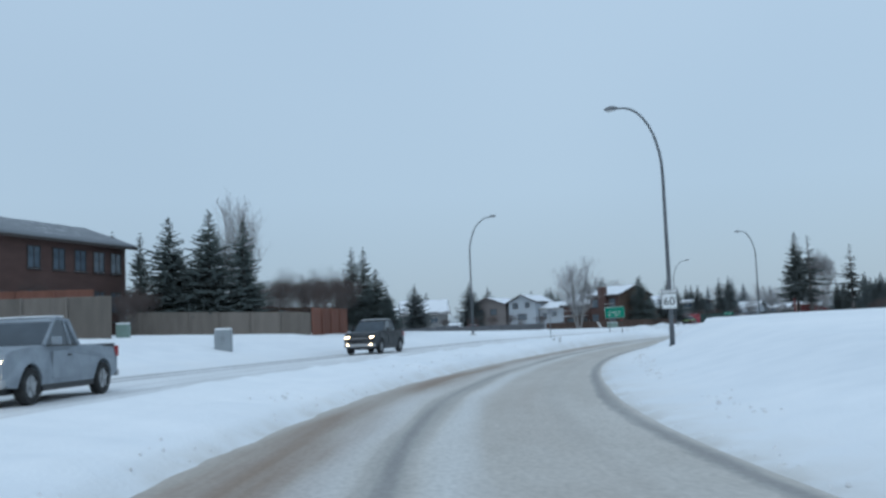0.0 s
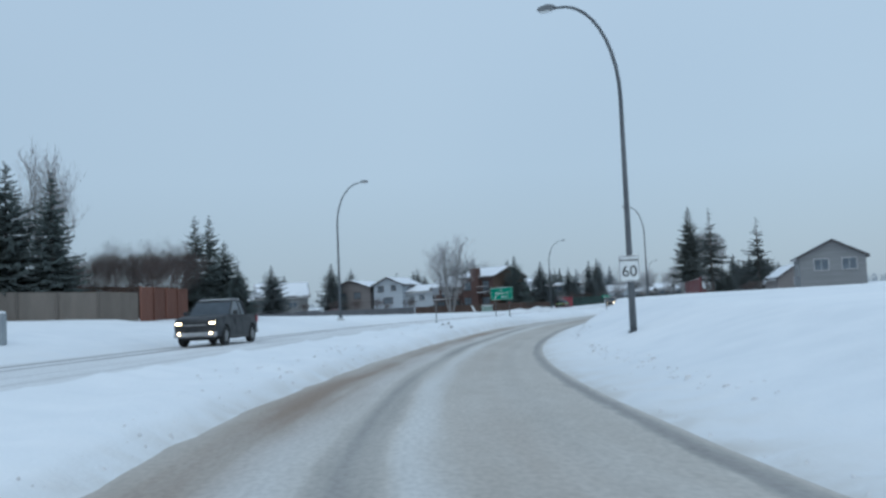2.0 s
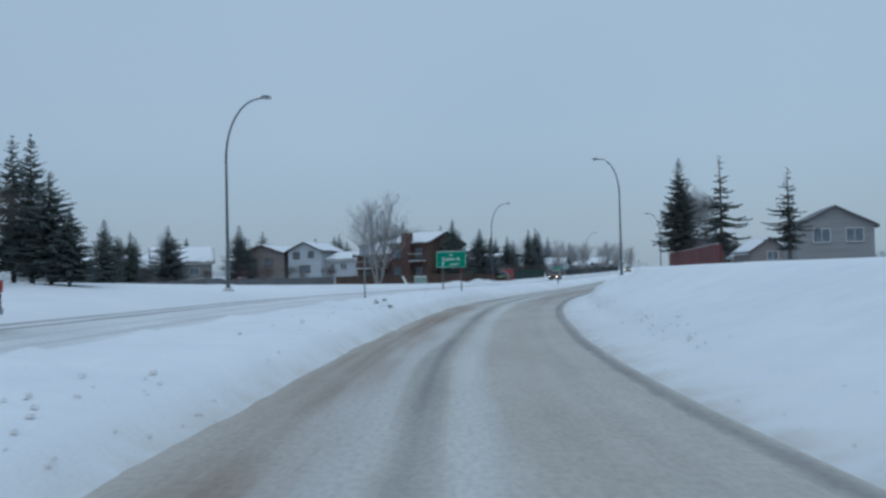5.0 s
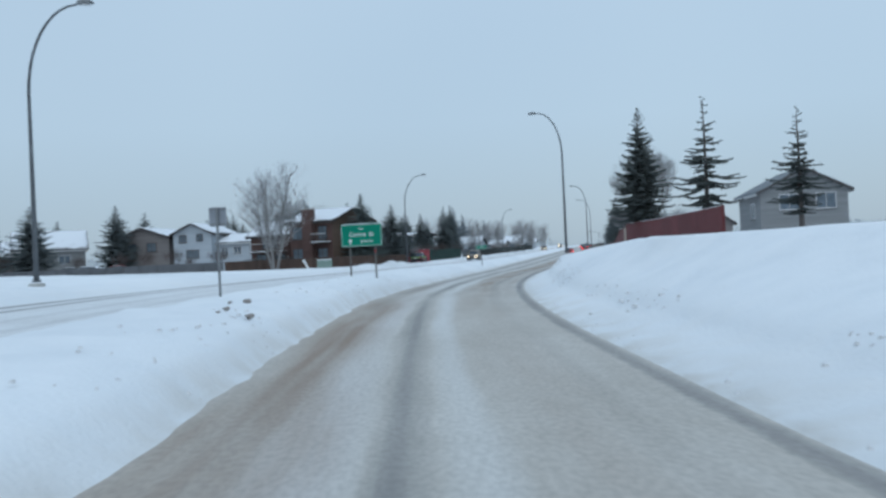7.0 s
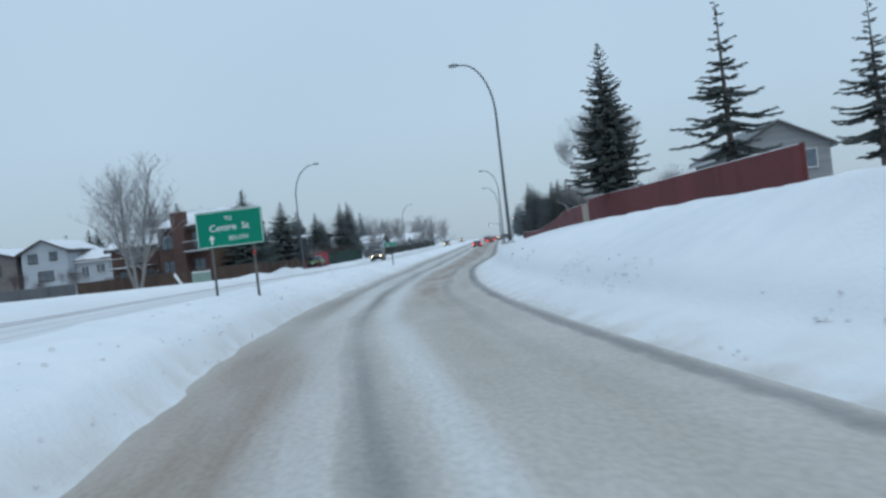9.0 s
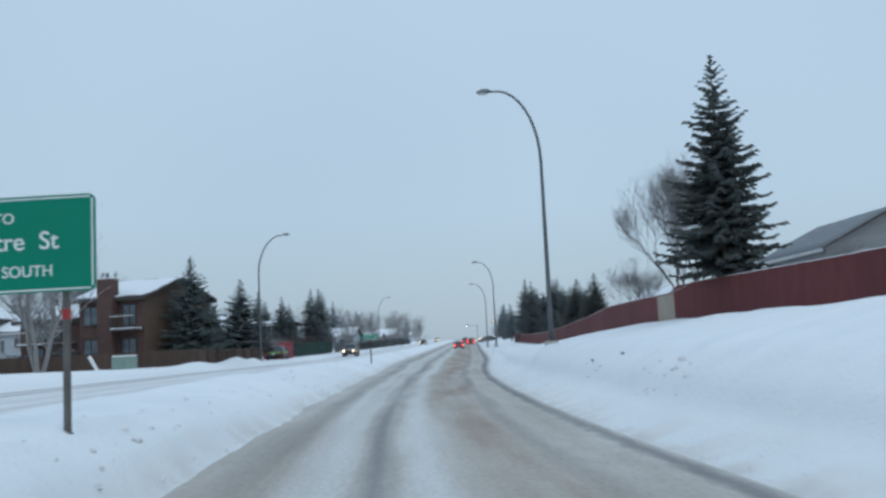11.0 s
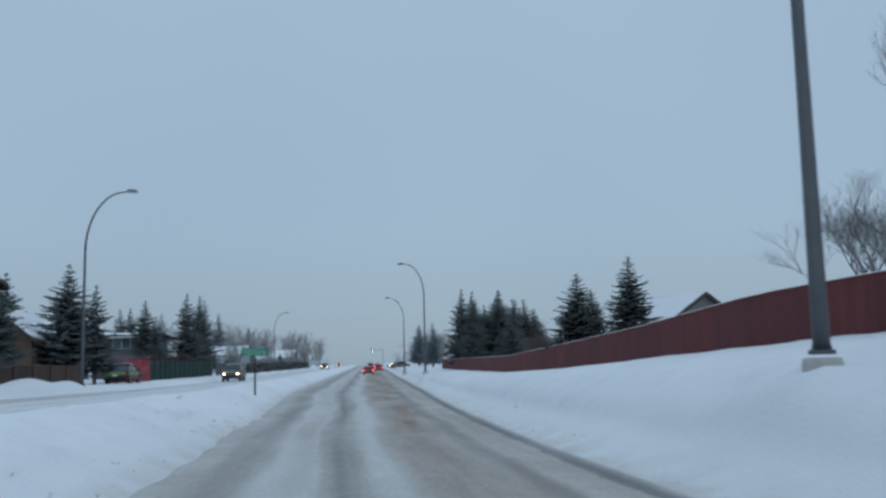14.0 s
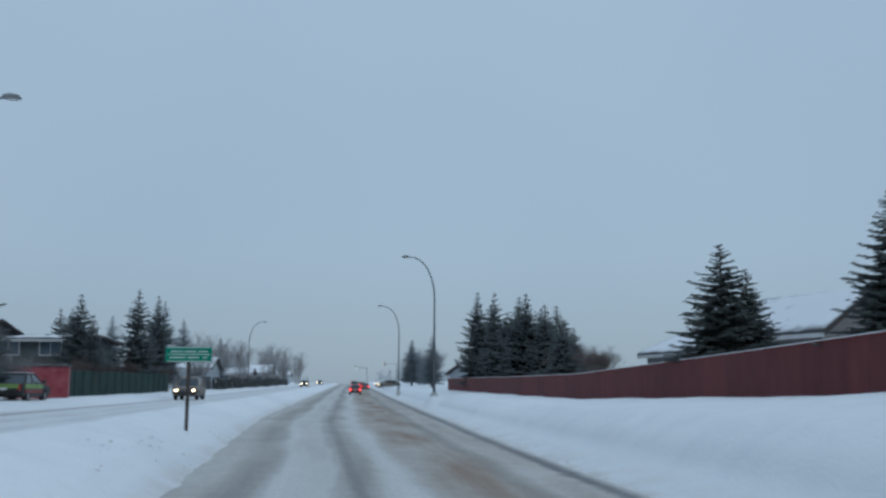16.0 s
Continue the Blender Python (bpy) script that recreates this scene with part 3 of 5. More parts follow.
# ---- street lamps ----
def street_lamp(height=11.5, reach=2.9):
    lamp = root("street_lamp", "tall grey steel street lamp with a curved arm", "street lamp", "street lamps along the road")
    part("plinth", box(-0.25, 0.25, -0.25, 0.25, -0.6, 0.18, 0.05), CONCRETE, lamp, "square concrete plinth")
    bm = disc(0, 0, 0.25, 0.17, 0.06, "Z")
    for a in (-1, 1):
        for b in (-1, 1):
            disc(a * 0.11, b * 0.11, 0.30, 0.018, 0.07, "Z", 6, bm)
    part("base_plate", bm, STEEL, lamp)
    bend = height - 3.6
    part("pole", tube([(0, 0, 0.25), (0, 0, 1.0), (0, 0, bend * 0.6), (0, 0, bend)], [0.115, 0.11, 0.085, 0.068], 12), STEEL, lamp, "", True)
    pts = [(0, 0, bend)]
    for k in range(1, 11):
        a = math.pi / 2 * k / 10
        pts.append((-(reach * 0.74) * (1 - math.cos(a)), 0, bend + 3.52 * math.sin(a)))
    pts.append((-reach * 0.80, 0, bend + 3.56))
    part("arm", tube(pts, [0.068 - 0.0025 * k for k in range(len(pts))], 10), STEEL, lamp, "", True)
    head = outline([(-reach * 0.78, bend + 3.52), (-reach * 0.78, bend + 3.64), (-reach * 0.86, bend + 3.70), (-reach * 0.97, bend + 3.66), (-reach, bend + 3.57), (-reach * 0.97, bend + 3.50)], -0.14, 0.14, None, 0.02)
    h = part("lamp_head", head, POST_GREY, lamp, "flat grey cobra head")
    part("lens", box(-reach * 0.97, -reach * 0.84, -0.1, 0.1, bend + 3.46, bend + 3.51, 0.015), WHITE, h, "unlit milky lens")
    return lamp


def place_lamp(x, y, z, turn, lamp):
    m = Matrix.Translation((x * K, y * K, z * K - 0.15)) @ Matrix.Rotation(radians(turn), 4, "Z")
    if lamp is None:
        lamp = street_lamp()
        lamp.matrix_basis = m
        return lamp
    copy_thing(lamp, m)
    return lamp


LAMP = place_lamp(9.81, -35.91, 0.44, -20, None)
for lx, ly, lz, lt in ((5.55, 35.46, 1.32, -31), (10.92, 111.1, 1.31, -29), (13.9, 155.5, 1.6, -10),
                       (-14.12, 1.69, 1.09, 180), (-10.92, 75.3, 0.92, 180), (-4.4, 193, 1.5, 176)):
    place_lamp(lx, ly, max(lz, ground_z(lx, ly) - 0.02) if ly > 150 else lz, lt, LAMP)


# ---- road signs ----
def rounded_panel(w, h, depth, r, front=0.0):
    pts = []
    for cx, cz, a0 in ((w / 2 - r, h / 2 - r, 0), (-w / 2 + r, h / 2 - r, 90), (-w / 2 + r, -h / 2 + r, 180), (w / 2 - r, -h / 2 + r, 270)):
        for k in range(5):
            a = radians(a0 + 22.5 * k)
            pts.append((cx + r * math.cos(a), cz + r * math.sin(a)))
    return outline(pts, front, front + depth)


def post(name, x, z0, z1, half, mat_, parent, label=""):
    return part(name, box(x - half, x + half, -half, half, z0, z1, half * 0.3), mat_, parent, label)


UPRIGHT = Matrix.Rotation(radians(90), 4, "X")


DARK_POST = speckled("weathered_steel_post", (0.085, 0.08, 0.075), (0.14, 0.13, 0.12), 3, 0.7, 0.2)


def guide_sign():
    s = root("guide_sign", "large green road sign with white lettering on two posts", "road sign")
    w, h, zc = 2.06, 1.09, 2.10
    face = part("panel", rounded_panel(w, h, 0.04, 0.07), GREEN, s, "green reflective panel")
    face.matrix_basis = Matrix.Translation((0, 0, zc))
    edge = bmesh.new()
    for x0, x1, z0, z1 in ((-w / 2 + 0.05, w / 2 - 0.05, h / 2 - 0.035, h / 2 - 0.018), (-w / 2 + 0.05, w / 2 - 0.05, -h / 2 + 0.018, -h / 2 + 0.035),
                           (-w / 2 + 0.018, -w / 2 + 0.035, -h / 2 + 0.05, h / 2 - 0.05), (w / 2 - 0.035, w / 2 - 0.018, -h / 2 + 0.05, h / 2 - 0.05)):
        box(x0, x1, -0.004, 0.004, z0, z1, 0, edge)
    part("border", edge, WHITE, face, "thin white border")
    words("TO", 0.17, WHITE, face, Matrix.Translation((-0.02, -0.004, 0.30)) @ UPRIGHT)
    words("Centre  St", 0.29, WHITE, face, Matrix.Translation((0.0, -0.004, 0.03)) @ UPRIGHT)
    words("SOUTH", 0.18, WHITE, face, Matrix.Translation((0.25, -0.004, -0.31)) @ UPRIGHT)
    arrow = outline([(-0.025, -0.13), (0.025, -0.13), (0.025, 0.02), (0.09, 0.02), (0.0, 0.15), (-0.09, 0.02), (-0.025, 0.02)], -0.006, 0.002)
    a = part("arrow", arrow, WHITE, face, "white straight-ahead arrow")
    a.matrix_basis = Matrix.Translation((-0.57, 0, -0.31))
    part("snow_cap", tube([(-w / 2 + 0.05, 0.02, h / 2 + 0.01), (0, 0.02, h / 2 + 0.015), (w / 2 - 0.05, 0.02, h / 2 + 0.01)], [0.008, 0.012, 0.008], 6), SNOW, face, "thin line of snow")
    for x in (-0.62, 0.66):
        p = part("post", box(x - 0.035, x + 0.035, 0.05, 0.12, -0.6, zc + h / 2 - 0.1, 0.01), DARK_POST, s, "square grey steel post")
        part("sleeve", box(x - 0.05, x + 0.05, 0.035, 0.135, -0.5, -0.02, 0.01), DARK_POST, p)
    part("reflector_band", box(0.66 - 0.04, 0.66 + 0.04, 0.045, 0.125, 1.24, 1.36, 0.006), RED_REFLECTOR, s, "red reflective band")
    return s


sign = guide_sign()
sign.matrix_basis = Matrix.Translation((-3.84 * K, 9.54 * K, 0.66 * K)) @ Matrix.Rotation(radians(-6), 4, "Z")


def name_sign():
    s = root("street_name_sign", "wide low green sign with small illegible white lines on one post", "road sign")
    face = part("panel", rounded_panel(1.32, 0.44, 0.03, 0.04), GREEN, s, "green reflective panel")
    face.matrix_basis = Matrix.Translation((0, 0, 1.92))
    bars = ((-0.52, -0.18, 0.08), (-0.12, 0.22, 0.08), (0.28, 0.54, 0.08), (-0.54, -0.08, -0.09), (-0.02, 0.30, -0.09), (0.40, 0.55, -0.09))
    for x0, x1, z in bars:
        part("text_bar", box(x0, x1, -0.006, 0.002, z - 0.011, z + 0.011), WHITE, face)
    for x0, x1, z in ((-0.62, 0.62, 0.2), (-0.62, 0.62, 0.0), (-0.62, 0.62, -0.2)):
        part("border", box(x0, x1, -0.005, 0.002, z - 0.008, z + 0.008), WHITE, face)
    post("post", 0, -0.6, 2.15, 0.045, DARK_TRIM, s, "dark wooden post").location.y = 0.08
    return s


ns = name_sign()
ns.matrix_basis = Matrix.Translation((-2.21 * K, 68.4 * K, 2.33 * K - 1.92)) @ Matrix.Rotation(radians(-8), 4, "Z")


def plain_sign():
    """A small square sign seen from behind."""
    s = root("small_sign", "square grey metal sign seen from its bare back", "road sign")
    f = part("panel", rounded_panel(0.46, 0.50, 0.02, 0.04), SIGN_BACK, s)
    f.matrix_basis = Matrix.Translation((0, 0, 2.15))
    for z in (-0.2, 0.2):
        part("bracket", box(-0.2, 0.2, -0.03, 0.0, z - 0.02, z + 0.02, 0.005), POST_GREY, f)
    post("post", 0, -0.5, 2.4, 0.03, POST_GREY, s, "thin steel post").location.y = -0.06
    return s


ps = plain_sign()
ps.matrix_basis = Matrix.Translation((-3.65 * K, -9.4 * K, (ground_z(-3.65, -9.4) - 0.02) * K)) @ Matrix.Rotation(radians(4), 4, "Z")


def speed_sign():
    s = root("speed_limit_sign", "white speed limit sign clamped to a lamp post", "road sign")
    f = part("panel", rounded_panel(0.66, 0.84, 0.02, 0.045), WHITE, s, "white panel with black figures")
    ring = bmesh.new()
    for x0, x1, z0, z1 in ((-0.30, 0.30, 0.385, 0.40), (-0.30, 0.30, -0.40, -0.385), (-0.31, -0.295, -0.39, 0.39), (0.295, 0.31, -0.39, 0.39)):
        box(x0, x1, -0.005, 0.003, z0, z1, 0, ring)
    part("border", ring, BLACK, f)
    words("MAXIMUM", 0.12, BLACK, f, Matrix.Translation((0, -0.004, 0.27)) @ UPRIGHT)
    words("60", 0.50, BLACK, f, Matrix.Translation((0, -0.004, -0.10)) @ UPRIGHT)
    for z in (-0.25, 0.25):
        part("clamp", box(-0.14, 0.14, 0.02, 0.26, z - 0.02, z + 0.02, 0.005), STEEL, s, "steel band clamp")
    return s


sp_sign = speed_sign()
sp_sign.matrix_basis = Matrix.Translation((9.80 * K, -36.05 * K, 2.33 * K)) @ Matrix.Rotation(radians(14), 4, "Z")


# ---- fences ----
def fence(name, label, pts, foot, top, mat_, cap_mat, panel=2.4, board=0.15, group="", odd=None):
    """A board fence along plan points; each panel is a part, with its boards proud of one another."""
    f = root(name, label, "fence", group)
    run = []
    for (x0, y0), (x1, y1) in zip(pts, pts[1:]):
        n = max(1, round(math.hypot(x1 - x0, y1 - y0) * K / panel))
        run += [(x0 + (x1 - x0) * k / n, y0 + (y1 - y0) * k / n) for k in range(n)]
    run.append(pts[-1])
    rnd = random.Random(len(run))
    for (x0, y0), (x1, y1) in zip(run, run[1:]):
        a, b = Vector((x0 * K, y0 * K, 0)), Vector((x1 * K, y1 * K, 0))
        d = (b - a).normalized()
        nrm = Vector((-d.y, d.x, 0))
        n = max(3, round((b - a).length / board))
        verts, faces = [], []
        lean = 0.012 * rnd.random()
        for k in range(n):
            for s, o in (((k + 0.02) / n, 0.0), ((k + 0.06) / n, 0.016), ((k + 0.94) / n, 0.016), ((k + 0.98) / n, 0.0)):
                xx, yy = x0 + (x1 - x0) * s, y0 + (y1 - y0) * s
                q = a.lerp(b, s) + nrm * (o + lean)
                w = q - nrm * 0.03
                zt, zb = top(xx, yy) * K, foot(xx, yy) * K - 0.5
                verts += [(q.x, q.y, zb), (q.x, q.y, zt), (w.x, w.y, zt), (w.x, w.y, zb)]
        for k in range(4 * n - 1):
            for c in range(3):
                faces.append((4 * k + c, 4 * k + c + 1, 4 * k + c + 5, 4 * k + c + 4))
        faces += [(0, 1, 2, 3), tuple(4 * (4 * n - 1) + c for c in (3, 2, 1, 0))]
        if odd and odd[0] < y0 < odd[1]:
            data_part("panel", verts, faces, odd[2], f, odd[3])
        else:
            data_part("panel", verts, faces, mat_, f)
        za, zb = top(x0, y0) * K, top(x1, y1) * K
        part("cap", tube([(a.x + nrm.x * 0.02, a.y + nrm.y * 0.02, za + 0.015), (b.x + nrm.x * 0.02, b.y + nrm.y * 0.02, zb + 0.015)], [0.03, 0.03], 6), cap_mat, f)
        part("post", box(-0.05, 0.05, -0.05, 0.05, -0.5, za - foot(x0, y0) * K + 0.06, 0.01), mat_, f).location = (a.x - nrm.x * 0.07, a.y - nrm.y * 0.07, foot(x0, y0) * K)
    return f


def fixed(h):
    return lambda x, y: ground_z(x, y) + h


red_pts = [(fence_x(y), y) for y in (9, 13, 17, 21, 25, 29, 32.4, 34.8, 37, *range(41, 131, 4), 131)]
fence("red_fence", "long red-stained wooden fence, its cap dusted with snow", red_pts, lambda x, y: fence_foot(y), lambda x, y: fence_top(y), RED_FENCE, RED_CAP, odd=(32, 34, PALE_WOOD, "unpainted pale wooden panel"))
fence("brown_fence", "dark brown wooden fence before the brick house", [(-27.2, 61.6), (-23.5, 62.2), (-18.5, 62.2), (-13.2, 62.8), (-11.4, 77.2)], fixed(-0.1), lambda x, y: 1.95, BROWN_FENCE, BROWN_FENCE)
fence("grey_fence", "weathered grey wooden fence beyond the green one", [(-9.2, 133), (-7.2, 152)], fixed(-0.1), fixed(1.35), SLATE_FENCE, SLATE_FENCE)
fence("green_fence", "dark green wooden fence under spruces", [(-12.2, 100), (-11.4, 112), (-9.5, 132)], fixed(-0.1), fixed(1.5), GREEN_FENCE, GREEN_FENCE)
fence("grey_fence", "weathered grey wooden fence behind the snowy verge", [(-36, -52), (-22, -43.5), (-15.3, -39.2)], fixed(-0.1), lambda x, y: 3.65, GREY_FENCE, GREY_FENCE)
fence("grey_fence", "long low weathered grey wooden fence below spruces", [(-27.6, -24.6), (-16.8, -19.6)], fixed(-0.1), fixed(1.42), GREY_FENCE, GREY_FENCE)
fence("orange_fence", "orange cedar wooden fence beside three spruces", [(-16.75, -19.5), (-18.3, -12.2)], fixed(-0.1), fixed(1.75), ORANGE_FENCE, ORANGE_FENCE)
fence("brown_fence", "dark red-brown wooden fence behind the low grey one", [(-28.6, -17.4), (-18.5, -12.9)], fixed(-0.1), fixed(1.85), BROWN_FENCE, BROWN_FENCE)
fence("orange_fence", "orange cedar fence behind the grey fence", [(-36, -46), (-24, -39.5), (-19.5, -36.0)], fixed(-0.1), lambda x, y: 4.25, ORANGE_FENCE, ORANGE_FENCE)
fence("dark_fence", "long dark wooden fence before the row of houses", [(-90, 66), (-60, 68), (-34, 61), (-27.4, 61.4)], fixed(-0.1), fixed(0.95), SLATE_FENCE, SLATE_FENCE)


# ---- houses ----
def house(name, label, x, y, turn, length, depth, eave, ridge, wall_mat, roof_mat, windows=(), chimney=None, balcony=None, overhang=0.45, gable_mat=None, trim=TRIM):
    """Ridge along local x; the front (local -y) eave wall faces the viewer; origin at the front right corner of the walls, running to -x and +y."""
    h = root(name, label, "house")
    h.matrix_basis = spot(x, y, -0.2, turn)
    prof = [(0, -0.6), (depth, -0.6), (depth, eave), (depth / 2, ridge), (0, eave)]
    bm = bmesh.new()
    fr = [bm.verts.new((0, py, pz)) for py, pz in prof]
    bk = [bm.verts.new((-length, py, pz)) for py, pz in prof]
    bm.faces.new(fr)
    bm.faces.new(bk[::-1])
    for k in range(5):
        j = (k + 1) % 5
        bm.faces.new((fr[j], fr[k], bk[k], bk[j]))
    bmesh.ops.recalc_face_normals(bm, faces=bm.faces[:])
    wall = part("wall", bm, [wall_mat, gable_mat or wall_mat], h)
    for poly in wall.data.polygons:
        if poly.normal.x > 0.9:
            poly.material_index = 1
    run = math.hypot(depth / 2, ridge - eave)
    slope = math.atan2(ridge - eave, depth / 2)
    for side in (0, 1):
        bm = bmesh.new()
        n = 14
        rnd = random.Random(int(x * 7 + side))
        tops, bots = [], []
        for i in range(n + 1):
            xx = overhang - (length + 2 * overhang) * i / n
            row_t, row_b = [], []
            for k in range(6):
                s = -overhang + (run + overhang) * k / 5
                yy, zz = s * math.cos(slope), eave + s * math.sin(slope)
                yy = yy if side == 0 else depth - yy
                bumpz = 0.10 + 0.05 * rnd.random() + (0.03 if k < 5 else 0.0)
                row_t.append(bm.verts.new((xx, yy, zz + 0.06 + bumpz)))
                row_b.append(bm.verts.new((xx, yy, zz + 0.02)))
            tops.append(row_t)
            bots.append(row_b)
        for i in range(n):
            for k in range(5):
                bm.faces.new((tops[i][k], tops[i + 1][k], tops[i + 1][k + 1], tops[i][k + 1]))
                bm.faces.new((bots[i][k], bots[i][k + 1], bots[i + 1][k + 1], bots[i + 1][k]))
            bm.faces.new((tops[i][0], bots[i][0], bots[i + 1][0], tops[i + 1][0]))
        for i in (0, n):
            for k in range(5):
                bm.faces.new((tops[i][k], tops[i][k + 1], bots[i][k + 1], bots[i][k]))
        bmesh.ops.recalc_face_normals(bm, faces=bm.faces[:])
        roof = part("roof", bm, roof_mat, h, "snow-covered roof slope", True)
        part("fascia", box(-length - overhang, overhang, 0, 0.04, -0.16, 0.04), DARK_TRIM if trim is DARK_TRIM else trim, roof).location = (0, (-overhang * math.cos(slope) - 0.02) if side == 0 else (depth + overhang * math.cos(slope) - 0.02), eave - overhang * math.sin(slope) + 0.02)
    for end in (0.0, -length):
        for side in (0, 1):
            a = (end, -overhang * math.cos(slope), eave - overhang * math.sin(slope)) if side == 0 else (end, depth + overhang * math.cos(slope), eave - overhang * math.sin(slope))
            off = overhang if end == 0.0 else -overhang
            bm = tube([(a[0] + off, a[1], a[2] + 0.02), (end + off, depth / 2, ridge + 0.02)], [0.09, 0.09], 4)
            part("bargeboard", bm, DARK_TRIM, h)
    for face, u, z, w, ht in windows:
        win = new("window")
        win.parent = h
        if face == "front":
            win.matrix_basis = Matrix.Translation((-u, 0, z))
        else:
            win.matrix_basis = Matrix.Translation((0, u, z)) @ Matrix.Rotation(radians(90), 4, "Z")
        fr_ = bmesh.new()
        for x0, x1, z0, z1 in ((-w / 2 - 0.08, w / 2 + 0.08, ht / 2, ht / 2 + 0.08), (-w / 2 - 0.08, w / 2 + 0.08, -ht / 2 - 0.1, -ht / 2), (-w / 2 - 0.08, -w / 2, -ht / 2, ht / 2), (w / 2, w / 2 + 0.08, -ht / 2, ht / 2), (-0.025, 0.025, -ht / 2, ht / 2)):
            box(x0, x1, -0.06, 0.02, z0, z1, 0, fr_)
        part("window_frame", fr_, trim, win)
        part("pane", box(-w / 2, w / 2, -0.02, 0.015, -ht / 2, ht / 2), PANE, win)
        part("sill", box(-w / 2 - 0.14, w / 2 + 0.14, -0.14, 0.0, -ht / 2 - 0.15, -ht / 2 - 0.1, 0.01), ROOF_SNOW, win, "sill with a line of snow")
    if chimney:
        cx, cy, cw, ctop, cmat = chimney
        c = part("chimney", box(-cx - cw / 2, -cx + cw / 2, cy - 0.45, cy + 0.45, -0.5, ctop, 0.02), cmat, h, "square brick chimney stack")
        part("chimney_cap", box(-cx - cw / 2 - 0.06, -cx + cw / 2 + 0.06, cy - 0.52, cy + 0.52, ctop, ctop + 0.1, 0.02), CONCRETE, c)
        part("flue", disc(-cx, cy, ctop + 0.3, 0.13, 0.45, "Z", 10), POST_GREY, c)
    if balcony:
        bx, bw, bz, bd = balcony
        bal = new("balcony")
        bal.parent = h
        part("floor_slab", box(-bx - bw / 2, -bx + bw / 2, -bd, -0.003, bz - 0.14, bz, 0.01), DARK_TRIM, bal)
        part("snow_layer", box(-bx - bw / 2 + 0.03, -bx + bw / 2 - 0.03, -bd + 0.02, -0.01, bz + 0.002, bz + 0.09, 0.02), SNOW, bal)
        part("handrail", box(-bx - bw / 2, -bx + bw / 2, -bd, -bd + 0.06, bz + 0.95, bz + 1.02, 0.01), TRIM, bal, "pale handrail with snow")
        for k in range(13):
            xx = -bx - bw / 2 + 0.03 + (bw - 0.06) * k / 12
            part("baluster", box(xx - 0.02, xx + 0.02, -bd + 0.01, -bd + 0.05, bz + 0.092, bz + 0.95), DARK_TRIM, bal)
    return h


house("brick_house", "two-storey brown brick house with chimney, balcony and snowy roof", -17.0, 64.7, -21, 6.0, 9.0, 5.7, 7.2, BRICK, ROOF_SNOW,
      [("front", 1.35, 4.3, 1.1, 1.5), ("gable", 6.4, 4.2, 1.0, 1.1), ("front", 1.4, 1.7, 1.3, 1.5), ("front", 4.9, 4.4, 1.3, 1.3), ("front", 4.9, 1.8, 1.3, 1.4)],
      (3.05, -0.35, 1.35, 7.1, BRICK), (1.25, 2.1, 3.2, 1.2), 0.5, SIDING_BROWN, DARK_TRIM)
house("brick_house", "lower brick house wing with a snowy roof and a wide balcony", -22.4, 68.2, -12, 5.2, 7, 4.4, 6.1, BRICK, ROOF_SNOW,
      [("front", 1.3, 1.4, 1.3, 1.3), ("front", 3.8, 1.4, 1.3, 1.3), ("front", 2.6, 3.4, 2.0, 1.1)], None, (2.6, 4.6, 2.4, 1.0), 0.5, None, DARK_TRIM)
house("pale_house", "two-storey pale blue-grey house, its gable towards the road", -43.0, 88.7, -96, 9, 6.0, 5.9, 7.3, SIDING_PALE, ROOF_SNOW,
      [("gable", 1.5, 5.2, 1.1, 1.0), ("gable", 4.2, 5.3, 0.9, 0.9), ("gable", 3.0, 2.9, 1.9, 1.1)], None, None, 0.5, None, DARK_TRIM)
house("pale_house", "low pale house wing with a snowy roof", -31.0, 89.2, -4, 7.6, 8, 4.35, 5.6, SIDING_PALE, ROOF_SNOW, [("front", 6.4, 2.9, 0.9, 1.3), ("front", 4.4, 3.2, 1.1, 1.0), ("front", 1.6, 3.0, 1.3, 1.1)])
house("tan_house", "brown-grey two-storey house with a snowy roof", -51.2, 90, -94, 10, 8.4, 5.6, 7.1, SIDING_TAN, ROOF_SNOW, [("gable", 2.4, 4.2, 1.4, 1.2), ("gable", 5.6, 4.2, 1.4, 1.2)], None, None, 0.5, None, DARK_TRIM)
house("grey_house", "grey house with a snowy gable roof behind a spruce", -56.5, 92, 28, 10, 9, 4.6, 7.4, SIDING_GREY, ROOF_SNOW, [("front", 3, 3.0, 1.6, 1.2), ("front", 7, 3.0, 1.6, 1.2)])
house("grey_house", "grey house with a low snowy roof", -66, 92, 6, 11, 8, 3.8, 6.2, SIDING_TAN, ROOF_SNOW, [("front", 3, 2.4, 1.6, 1.2), ("front", 8, 2.4, 1.6, 1.2)])
house("grey_house", "long low grey house with a snowy roof", -80, 93, 0, 13, 8, 3.6, 5.9, SIDING_GREY, ROOF_SNOW, [("front", 3, 2.2, 1.6, 1.2), ("front", 9, 2.2, 1.6, 1.2)])
house("tan_house", "brown gabled house wing half hidden behind spruces", -20.4, 84.5, -92, 8, 5.4, 3.4, 5.4, SIDING_BROWN, ROOF_SNOW, [("gable", 3.6, 2.2, 1.2, 1.1)], None, None, 0.5, None, DARK_TRIM)
house("grey_house", "grey two-storey house with low snowy roofs behind a spruce", -21.6, 117, -8, 9, 8, 5.5, 6.4, SIDING_GREY, ROOF_SNOW, [("front", 1.5, 4.4, 1.8, 1.1), ("front", 5.0, 4.4, 1.8, 1.1), ("front", 1.5, 1.8, 1.8, 1.1)], None, (4.0, 6.0, 3.0, 1.2), 0.7)
